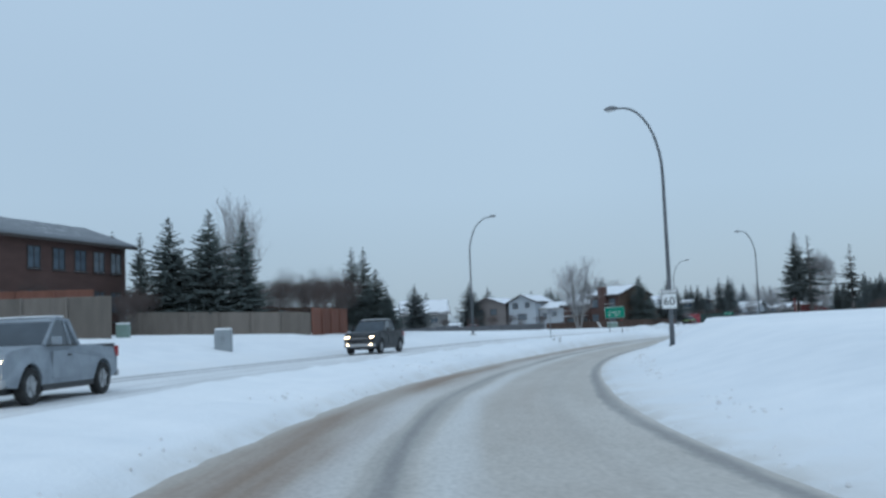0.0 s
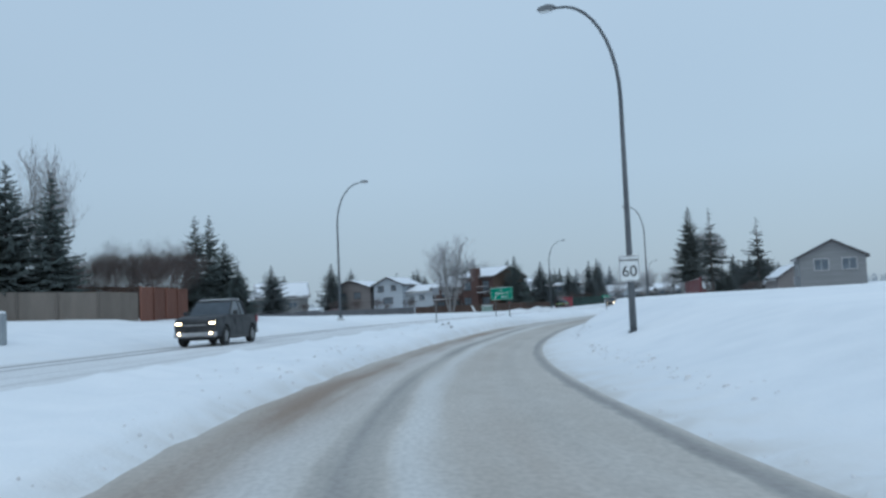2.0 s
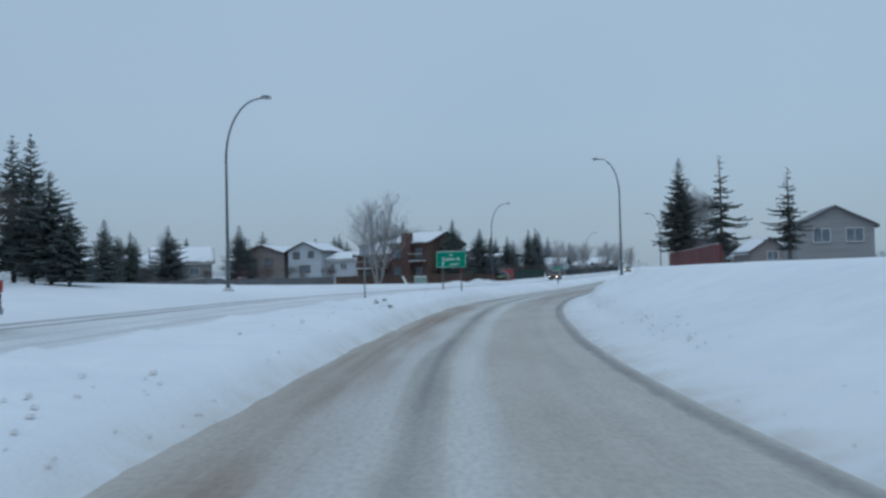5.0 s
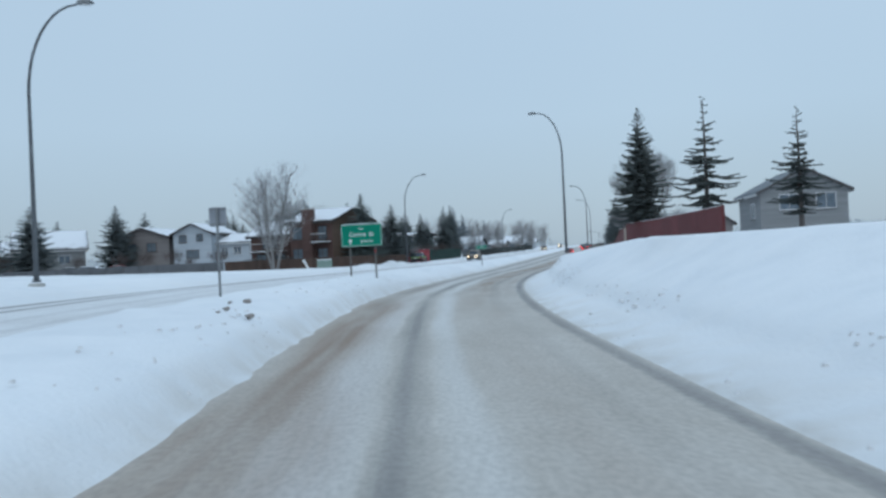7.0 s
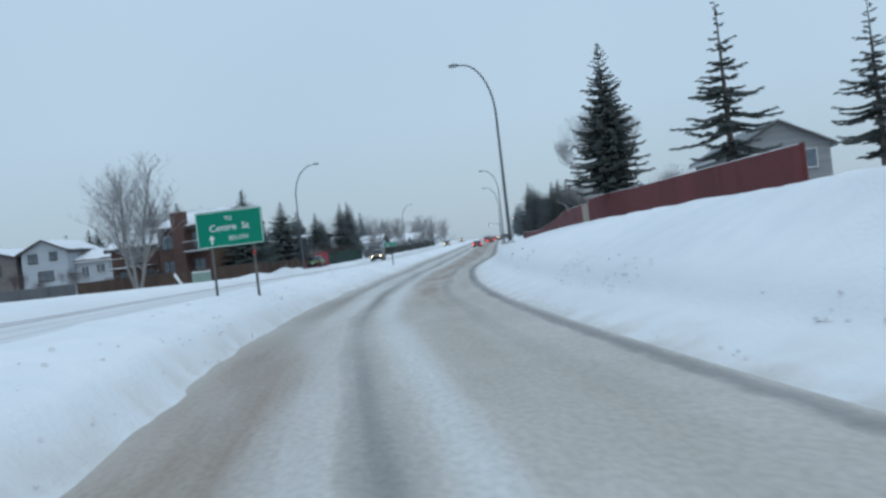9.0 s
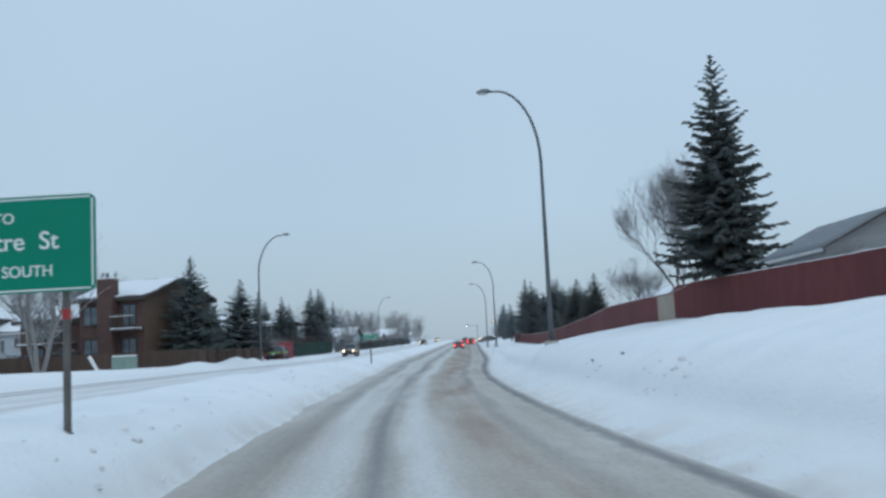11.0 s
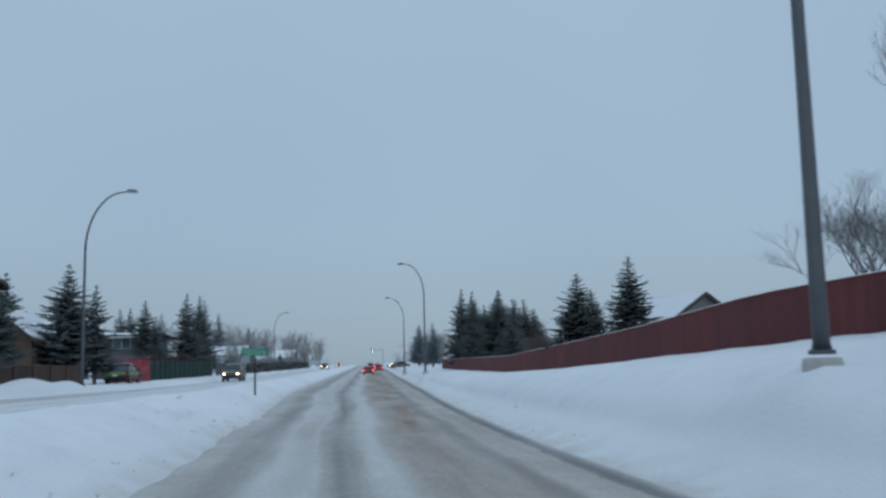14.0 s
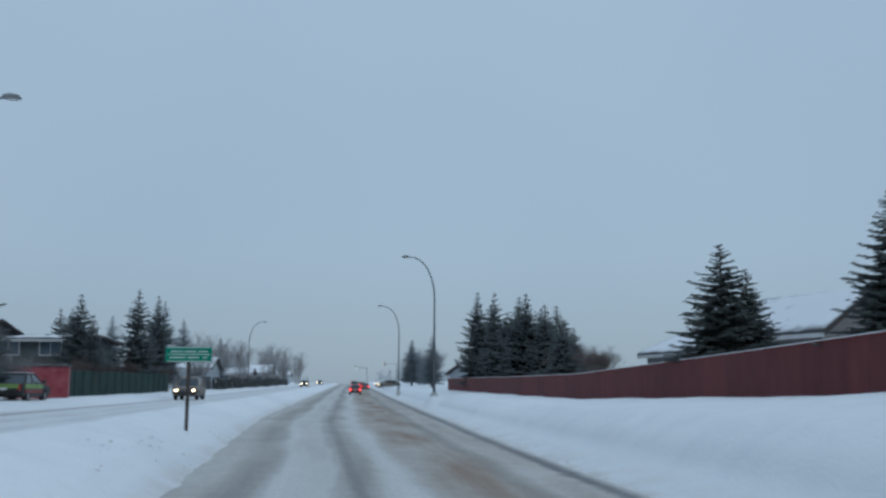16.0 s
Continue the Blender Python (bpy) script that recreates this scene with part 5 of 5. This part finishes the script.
cabinet("utility_box", "grey steel utility cabinet standing in the snowy verge", 0.85, 0.6, 1.05, BOX_GREY).matrix_basis = spot(-9.5, -38.5, 0, 28)
cabinet("utility_box", "small pale green cabinet beside the grey fence", 0.7, 0.6, 0.75, BOX_GREEN).matrix_basis = spot(-17.0, -36.6, 0, 30)
cabinet("transformer_box", "pale green steel transformer box before the brown fence", 1.6, 1.2, 1.0, BOX_GREEN).matrix_basis = spot(-16.3, 57.5, -0.15, 12)
lean_board = root("leaning_board", "white board leaning in the snow beside the fence", "board")
part("board", box(-0.12, 0.12, -0.02, 0.02, -0.2, 1.1, 0.01), WHITE, lean_board).matrix_basis = Matrix.Rotation(radians(-28), 4, "Y")
lean_board.matrix_basis = spot(-17.8, 57.2, 0, 10)


def clod(seed):
    own = bmesh.new()
    bmesh.ops.create_icosphere(own, subdivisions=2, radius=0.16)
    for vv in own.verts:
        vv.co *= 1 + 0.75 * noise.noise(vv.co * 7 + Vector((seed, 0, 0)))
        vv.co.z *= 0.7
    return own


CLOD_MAT = snow_capped("dirty_snow_clod", (0.58, 0.57, 0.57), (0.72, 0.72, 0.72), 6, 0.5)
clods = []
rnd_c = random.Random(4)
for k in range(18):
    cy = rnd_c.uniform(-34, 60)
    if k % 3:
        cx = left_edge(cy) - rnd_c.uniform(0.3, 2.2)
    else:
        cx = right_edge(cy) + rnd_c.uniform(0.3, 1.4)
    cm = spot(cx, cy, 0.02, cy * 50, rnd_c.uniform(0.16, 0.42))
    if k < 3:
        c = tagged(part("snow_clod", clod(k), CLOD_MAT, None, "", True), "dirty clod of ploughed snow", "snow clod", "clods on the snow banks")
        c.matrix_basis = cm
        clods.append(c)
    else:
        copy_thing(clods[k % 3], Matrix.Identity(4)).matrix_basis = cm


DIRT_CLOD = snow_capped("earthy_snow_clod", (0.20, 0.175, 0.16), (0.34, 0.31, 0.29), 9, 0.85)
for cx, cy, cs in ((-2.1, -12.4, 0.55), (-1.7, -14.9, 0.4), (-1.15, -15.4, 0.5), (-1.45, -1.0, 0.35), (-1.5, 41.5, 0.35), (-1.7, 43.2, 0.3), (4.55, 23.0, 0.25), (4.75, 20.6, 0.28), (-2.3, -12.9, 0.3), (-1.5, -15.9, 0.28)):
    tagged(part("snow_clod", clod(round(cy)), DIRT_CLOD, None, "", True), "dark earthy clod lying on the snow bank", "snow clod", "clods on the snow banks").matrix_basis = spot(cx, cy, 0.05, cy * 37, cs)


def snow_crumbs():
    """Fine lumps thrown up by the plough along both edges."""
    rnd = random.Random(9)
    v, f = [], []
    for k in range(700):
        y = rnd.uniform(-70, 75)
        x = left_edge(y) - abs(rnd.gauss(0.1, 0.35)) if k % 3 else right_edge(y) + abs(rnd.gauss(0.1, 0.2))
        z = ground_z(x, y)
        s = rnd.uniform(0.012, 0.04)
        i = len(v)
        for dx, dy, dz in ((1, 0, 0), (-0.4, 0.9, 0), (-0.5, -0.8, 0), (0.1, 0.1, 1.1), (0.0, 0.0, -0.8)):
            v.append((x * K + s * dx * rnd.uniform(0.7, 1.4), y * K + s * dy * rnd.uniform(0.7, 1.4), z * K + s * dz))
        f.extend(((i, i + 1, i + 3), (i + 1, i + 2, i + 3), (i + 2, i, i + 3), (i + 1, i, i + 4), (i + 2, i + 1, i + 4), (i, i + 2, i + 4)))
    tagged(data_part("snow_crumbs", v, f, CLOD_MAT), "fine dirty crumbs of ploughed snow beside the road", "snow", kind="stuff")


snow_crumbs()


def plough_lumps():
    """A broken line of snow lumps that the plough left on the banks."""
    rnd = random.Random(31)
    v, f = [], []
    for k in range(1300):
        y = rnd.uniform(-60, 70)
        if noise.noise((y * 0.14, (k % 3 == 0) * 7.0, 0)) < -0.05:
            continue
        x = right_edge(y) + rnd.gauss(1.3, 0.16) if k % 3 else left_edge(y) - abs(rnd.gauss(1.0, 0.5))
        if k % 3 and y > 24:
            continue
        z = ground_z(x, y)
        s = rnd.uniform(0.012, 0.045) * (1.5 if rnd.random() < 0.08 else 1.0)
        i = len(v)
        for q in range(5):
            a = 2 * math.pi * q / 5 + rnd.random()
            v.append((x * K + s * 1.3 * math.cos(a) * rnd.uniform(0.7, 1.3), y * K + s * 1.3 * math.sin(a) * rnd.uniform(0.7, 1.3), z * K - 0.01))
        for q in range(5):
            a = 2 * math.pi * q / 5 + rnd.random()
            v.append((x * K + s * 0.8 * math.cos(a), y * K + s * 0.8 * math.sin(a), z * K + s * rnd.uniform(0.6, 1.0)))
        f.extend((i + q, i + (q + 1) % 5, i + 5 + (q + 1) % 5, i + 5 + q) for q in range(5))
        f.append(tuple(i + 5 + q for q in range(5)))
    tagged(data_part("snow_lumps", v, f, CLOD_MAT), "broken line of snow lumps left by a plough", "snow", kind="stuff")


plough_lumps()


# ---- vehicles ----
def wheel(parent, x, y, r, w):
    side = 1 if y > 0 else -1
    wh = new("wheel")
    wh.parent = parent
    wh.location = (x, y, r)
    bm = bmesh.new()
    prof = [(r * 0.62, -w / 2), (r * 0.93, -w / 2), (r, -w * 0.32), (r, w * 0.32), (r * 0.93, w / 2), (r * 0.62, w / 2)]
    rings = [[bm.verts.new((math.cos(2 * math.pi * k / 20) * pr, py, math.sin(2 * math.pi * k / 20) * pr)) for pr, py in prof] for k in range(20)]
    for k in range(20):
        for j in range(len(prof)):
            a, b = rings[k], rings[(k + 1) % 20]
            bm.faces.new((a[j], a[(j + 1) % len(prof)], b[(j + 1) % len(prof)], b[j]))
    part("tyre", bm, TYRE, wh)
    bm = disc(0, side * w * 0.22, 0, r * 0.63, w * 0.3)
    disc(0, side * w * 0.40, 0, r * 0.16, 0.05, "Y", 10, bm)
    for k in range(5):
        own = box(-0.035, 0.035, side * w * 0.33, side * w * 0.45, r * 0.1, r * 0.6) if side > 0 else box(-0.035, 0.035, -w * 0.45, -w * 0.33, r * 0.1, r * 0.6)
        bmesh.ops.rotate(own, verts=own.verts[:], cent=(0, 0, 0), matrix=Matrix.Rotation(2 * math.pi * k / 5, 3, "Y"))
        joined(bm, own)
    part("rim", bm, CHROME, wh)


def taper_cabin(bm, pts, half_low, half_top, z_low, z_top):
    """A glasshouse from a side outline, drawn in towards its roof."""
    own = outline(pts, -half_low, half_low)
    for vv in own.verts:
        f = (vv.co.z - z_low) / (z_top - z_low)
        vv.co.y *= 1 + (half_top / half_low - 1) * max(0, min(1, f))
    return joined(bm, own)


def arched(front, rear, ax, r, top):
    """A body's side outline: top, from rear to front, then the underside with its wheel openings."""
    ra, pts = r * 1.2, list(top) + list(front)
    for x in ax:
        for k in range(9):
            th = -0.05 + (math.pi + 0.1) * k / 8
            pts.append((x + ra * math.cos(th), r + ra * math.sin(th)))
    return pts + list(rear)


def vehicle(name, label, style, mat_, lights="head", snow=True, cab_back=-1.0):
    """Front towards +x, ground at z 0."""
    c = root(name, label, {"pickup": "pickup truck", "suv": "car", "sedan": "car"}[style])
    if style == "pickup":
        W, r, belt, roof_z, ax = 1.98, 0.41, 1.27, 1.90, (1.80, -1.75)
        lower = arched([(2.78, 0.52), (2.60, 0.42)], [(-2.5, 0.46), (-2.80, 0.56)], ax, r,
                       [(-2.83, 0.85), (-2.81, 1.26), (cab_back - 0.02, 1.28), (1.15, 1.29), (1.75, 1.27), (2.40, 1.21), (2.66, 1.12), (2.78, 0.92)])
        cabin = [(cab_back, 1.26), (cab_back + 0.07, 1.76), (cab_back + 0.20, 1.87), (cab_back + 0.7, 1.91), (0.34, 1.89), (0.50, 1.82), (1.16, 1.28)]
    elif style == "suv":
        W, r, belt, roof_z, ax = 1.85, 0.36, 1.05, 1.72, (1.40, -1.35)
        lower = arched([(2.30, 0.45), (2.10, 0.34)], [(-2.05, 0.38), (-2.28, 0.50)], ax, r,
                       [(-2.32, 0.75), (-2.25, 1.02), (0.95, 1.06), (1.65, 1.02), (2.05, 0.95), (2.24, 0.84), (2.31, 0.66)])
        cabin = [(-2.22, 1.03), (-2.05, 1.56), (-1.90, 1.67), (-1.2, 1.73), (-0.3, 1.73), (0.12, 1.69), (0.24, 1.62), (1.0, 1.05)]
    else:
        W, r, belt, roof_z, ax = 1.80, 0.32, 0.95, 1.45, (1.40, -1.35)
        lower = arched([(2.30, 0.42), (2.10, 0.30)], [(-2.05, 0.34), (-2.28, 0.46)], ax, r,
                       [(-2.32, 0.70), (-2.28, 0.92), (-1.4, 0.98), (0.9, 0.96), (1.6, 0.90), (2.0, 0.82), (2.24, 0.71), (2.31, 0.58)])
        cabin = [(-1.75, 0.96), (-1.1, 1.40), (-0.3, 1.46), (0.3, 1.42), (1.05, 0.95)]
    bm = outline(lower, -W / 2, W / 2, None, 0.022)
    for vv in bm.verts:       # tumblehome above, tucked in below, corners drawn in
        x, y, z = vv.co
        f = 1 - 0.05 * max(0, (z - 0.85) / 0.3) ** 1.5 - 0.05 * max(0, (0.6 - z) / 0.25) - 0.07 * max(0, (abs(x) - 2.05) / 0.6) ** 2
        vv.co.y = y * f
    part("body", bm, mat_, c)
    part("underbody", box(ax[1] - 0.55, ax[0] + 0.6, -W / 2 + 0.26, W / 2 - 0.26, 0.26, belt - 0.3, 0.02), BLACK, c, "dark underbody")
    cab = part("cabin", taper_cabin(None, cabin, W / 2 - 0.07, W / 2 - 0.25, belt, roof_z), CAR_GLASS, c, "dark windows")
    k0, k1 = (2, -3) if style != "sedan" else (1, -2)
    x0, x1 = cabin[k0][0], cabin[k1][0]
    roof_pts = [(px, pz) for px, pz in cabin if pz > roof_z - 0.12]
    skin = [(px, pz + 0.03) for px, pz in roof_pts] + [(px, pz - 0.05) for px, pz in reversed(roof_pts)]
    part("roof_panel", outline(skin, -W / 2 + 0.22, W / 2 - 0.22, None, 0.015), mat_, cab)
    for s in (-1, 1):
        mid = (x0 + x1) / 2 - 0.1
        posts = [(cabin[0], cabin[k0], 0.075 if style == "pickup" else 0.06), (cabin[-1], cabin[k1], 0.045), ((mid, belt), (mid, roof_z - 0.03), 0.045)]
        if style == "suv":
            posts.append(((-1.25, belt), (-1.25, roof_z - 0.03), 0.045))
        for (px, pz), (qx, qz), rr in posts:
            part("pillar", tube([(px, s * (W / 2 - 0.075), pz), (qx, s * (W / 2 - 0.25), qz)], [rr, rr * 0.9], 6), mat_, cab)
        part("waist_trim", box(cabin[0][0], cabin[-1][0] - 0.1, s * (W / 2 - 0.055) - 0.012, s * (W / 2 - 0.055) + 0.012, belt - 0.015, belt + 0.02, 0.006), BLACK, c)
        for d0, d1 in ((max(mid - 0.86, cabin[0][0] + 0.06), mid - 0.012), (mid + 0.012, mid + 0.95)):
            if d1 - d0 > 0.35:
                door = part("door", box(d0, d1, s * W / 2 - 0.012, s * W / 2 + 0.006, 0.52, belt - 0.12, 0.006), mat_, c)
                part("handle", box(d0 + 0.06, d0 + 0.22, s * W / 2 + s * 0.018 - 0.012, s * W / 2 + s * 0.018 + 0.012, belt - 0.24, belt - 0.205, 0.006), BLACK, door)
        part("sill", box(ax[1] + 0.5, ax[0] - 0.5, s * (W / 2 - 0.08) - 0.05, s * (W / 2 - 0.08) + 0.05, 0.28, 0.42, 0.02), BLACK, c, "dark salt-stained sill")
        part("mirror", box(cabin[-1][0] - 0.34, cabin[-1][0] - 0.18, s * (W / 2 + 0.10) - 0.10, s * (W / 2 + 0.10) + 0.10, belt + 0.02, belt + 0.2, 0.03), mat_, c)
        for x in ax:
            wheel(c, x, s * (W / 2 - 0.12), r, 0.24)
        fx, rx = max(p for p, _ in lower), min(p for p, _ in lower)
        lz = 0.92 if style == "pickup" else 0.70
        part("headlight", box(fx - 0.20, fx - 0.005, s * (W / 2 - 0.28) - 0.13, s * (W / 2 - 0.28) + 0.13, lz - 0.08, lz + 0.08, 0.04), HEADLIGHT if lights == "head" else CHROME, c, "lit headlight" if lights == "head" else "")
        if style == "pickup":
            part("fog_lamp", disc(fx + 0.065, s * (W / 2 - 0.32), 0.56, 0.05, 0.05, "X", 12), HEADLIGHT if lights == "head" else CHROME, c, "lit round fog lamp" if lights == "head" else "")
        part("taillight", box(rx - 0.015, rx + 0.1, s * (W / 2 - 0.17) - 0.09, s * (W / 2 - 0.17) + 0.09, belt - 0.34, belt - 0.06, 0.02), TAILLIGHT if lights == "tail" else RED_REFLECTOR, c, "lit red taillight" if lights == "tail" else "")
    part("grille", box(fx - 0.05, fx + 0.008, -0.52, 0.52, lz - 0.16, lz + 0.10, 0.02), BLACK, c)
    part("grille_bar", box(fx - 0.02, fx + 0.016, -0.50, 0.50, lz - 0.05, lz - 0.01, 0.008), CHROME, c)
    part("bumper", box(fx - 0.10, fx + 0.06, -W / 2 + 0.09, W / 2 - 0.09, 0.40, 0.60, 0.05), BLACK if style != "pickup" else CHROME, c)
    part("bumper", box(rx - 0.07, rx + 0.08, -W / 2 + 0.09, W / 2 - 0.09, 0.42, 0.60, 0.05), BLACK if style != "pickup" else CHROME, c)
    part("plate", box(rx - 0.085, rx - 0.06, -0.16, 0.16, 0.62, 0.74, 0.005), WHITE, c)
    if style == "pickup":
        part("bed_opening", box(-2.70, cab_back - 0.12, -W / 2 + 0.14, W / 2 - 0.14, 1.20, 1.277), BLACK, c, "open cargo bed")
        part("tailgate", box(-2.845, -2.80, -W / 2 + 0.30, W / 2 - 0.30, 0.70, 1.22, 0.01), mat_, c)
    if snow:
        part("roof_snow", box(x0 + 0.02, x1, -W / 2 + 0.29, W / 2 - 0.29, roof_z + 0.032, roof_z + 0.07, 0.02), SNOW, c, "thin snow on the roof")
    return c


def on_lane(offset, y, lane, flip):
    """A pose on a carriageway, offset from its line, facing along it."""
    x = line(y) + offset
    ang = math.atan2(1.0, (line(y + 2) - line(y - 2)) / 4)
    z = (lane_level(y) if lane else road_z(y)) * K + 0.02
    return Matrix.Translation((x * K, y * K, z)) @ Matrix.Rotation(ang + (math.pi if flip else 0), 4, "Z")


vehicle("pickup_truck", "charcoal pickup truck with lit headlights and a snowy roof", "pickup", DARK_PAINT).matrix_basis = on_lane(-9.8, -30.6, True, True)
vehicle("pickup_truck", "silver pickup truck in the snowy opposite lane", "pickup", SILVER_PAINT, "head", True, -0.45).matrix_basis = on_lane(-9.4, -59.0, True, True)
vehicle("suv", "beige estate car with lit headlights in the opposite lane", "suv", TAN_PAINT).matrix_basis = on_lane(-10.3, 112.0, True, True)
vehicle("car", "red car with lit taillights driving ahead", "sedan", RED_PAINT, "tail").matrix_basis = on_lane(1.2, 172.0, False, False)
vehicle("suv", "dark grey estate car with lit taillights far ahead", "suv", GREY_PAINT, "tail").matrix_basis = on_lane(1.6, 262.0, False, False)
vehicle("car", "dark red car with lit taillights far ahead", "sedan", RED_PAINT, "tail").matrix_basis = on_lane(3.2, 222.0, False, False)
vehicle("car", "grey car with lit headlights in the opposite lane", "sedan", GREY_PAINT, "head").matrix_basis = on_lane(-8.4, 235.0, True, True)
vehicle("car", "grey car with lit headlights in the opposite lane", "sedan", SILVER_PAINT, "head").matrix_basis = on_lane(-8.2, 320.0, True, True)
vehicle("car", "dark car with lit taillights near the far signals", "sedan", DARK_PAINT, "tail").matrix_basis = on_lane(3.4, 292.0, False, False)
vehicle("suv", "silver estate car far ahead near the signals", "suv", SILVER_PAINT, "tail").matrix_basis = on_lane(1.4, 316.0, False, False)
vehicle("car", "beige-grey car parked beside the road with lit headlights", "sedan", TAN_PAINT, "head").matrix_basis = spot(18.2, 205, 0.02, 200)


for cx, cy, ct, cm, cl in ((-45.6, 78.6, 12, RED_PAINT, "dark red parked car under a layer of snow"), (-48.6, 77.0, 8, SILVER_PAINT, "silver parked car under a layer of snow"), (-51.0, 77.4, 20, GREY_PAINT, "grey parked car under a layer of snow")):
    parked = vehicle("parked_car", cl, "sedan", cm, "off")
    parked.matrix_basis = spot(cx, cy, 0.0, ct)
    part("bonnet_snow", box(1.15, 2.1, -0.75, 0.75, 0.86, 1.0, 0.06), SNOW, parked, "snow on the bonnet")


def clipped_hedge(length, width, height, seed):
    """A low hedge of many small leaf clumps with snow on its top."""
    rnd = random.Random(seed)
    h = root("hedge", "low dark clipped hedge topped with snow", "hedge", "clipped hedges")
    v, f = [], []
    for k in range(int(520 * length)):
        u, w, t = rnd.uniform(-1, 1), rnd.uniform(-1, 1), rnd.random()
        lim = (1 - abs(u) ** 5) ** 0.5 * (1 - 0.25 * t)
        x, y, z = u * length / 2, w * width / 2 * lim, t * height * (1 - 0.3 * abs(u) ** 3)
        s = rnd.uniform(0.07, 0.16)
        i = len(v)
        for c in range(3):
            v.append((x + s * rnd.uniform(-1, 1), y + s * rnd.uniform(-1, 1), z + s * rnd.uniform(-0.6, 0.6)))
        f.append((i, i + 1, i + 2))
    data_part("foliage", v, f, HEDGE_GREEN, h)
    part("stem", tube([(-0.2, 0, -0.3), (0, 0, height * 0.6)], [0.06, 0.03], 6), BARK, h)
    return h


clipped_hedge(2.8, 1.2, 1.5, 2).matrix_basis = spot(-21.8, 63.7, 0.0, -4)
clipped_hedge(3.0, 1.2, 1.4, 3).matrix_basis = spot(-25.0, 63.8, 0.0, -4)


for hx, hy, hl in ((-6.3, 154, 8), (-5.3, 168, 14), (-3.8, 184, 15), (-2.4, 201, 16), (-0.8, 222, 18), (1.0, 248, 20)):
    clipped_hedge(hl, 1.4, 1.5, int(hy)).matrix_basis = spot(hx, hy, 0.0, 84)


def parked_van():
    """The small lime and red van beside the green fence, and the red shed behind it."""
    v = vehicle("parked_van", "small parked lime and red vehicle beside the green fence", "sedan", DARK_PAINT, "off")
    part("side_panel", box(-1.9, 0.9, -0.93, 0.93, 0.46, 0.66, 0.02), RED_PAINT, v, "red lower panel")
    part("side_panel", box(-1.9, 0.9, -0.93, 0.93, 0.70, 0.92, 0.02), LIME_PAINT, v, "lime upper panel")
    part("tail_panel", box(-2.36, -2.28, -0.7, 0.7, 0.70, 0.92, 0.02), LIME_PAINT, v, "lime panel")
    v.matrix_basis = spot(-11.5, 90.0, -0.1, 86)
    part("tail_panel", box(-2.37, -2.29, -0.62, 0.62, 0.44, 0.58, 0.02), RED_PAINT, v, "red panel")
    s = root("red_shed", "plain red board shed behind the parked van", "shed")
    part("wall", box(-1.7, 1.7, -1.0, 1.0, -0.2, 1.9, 0.02), paint("red_boards", (0.24, 0.04, 0.05)), s)
    part("roof", box(-1.8, 1.8, -1.1, 1.1, 1.9, 2.0, 0.02), ROOF_SNOW, s)
    s.matrix_basis = spot(-12.5, 98, 0.0, 8)


parked_van()


def traffic_signal(lit, label, x, y):
    s = root("traffic_signal", label, "traffic signal")
    part("pole", tube([(0, 0, -0.4), (0, 0, 6.4)], [0.11, 0.08], 10), STEEL, s)
    part("arm", tube([(0, 0, 6.2), (-2.2, 0, 6.35), (-4.2, 0, 6.4)], [0.07, 0.06, 0.05], 8), STEEL, s)
    head = part("signal_head", box(-4.4, -4.0, -0.14, 0.14, 5.75, 6.85, 0.04), DARK_TRIM, s)
    for z, m_ in ((6.6, RED_REFLECTOR), (6.3, AMBER if lit == "amber" else DARK_TRIM), (6.0, GREEN_LAMP if lit == "green" else GREEN)):
        part("lamp", disc(-4.2, -0.15, z, 0.12, 0.05), m_, head)
    s.matrix_basis = spot(x, y, 0, -5)


traffic_signal("amber", "far traffic signal on a grey pole with a lit amber lamp", 36.4, 342)
traffic_signal("green", "far traffic signal on a grey pole with a lit green lamp", 27.2, 342)
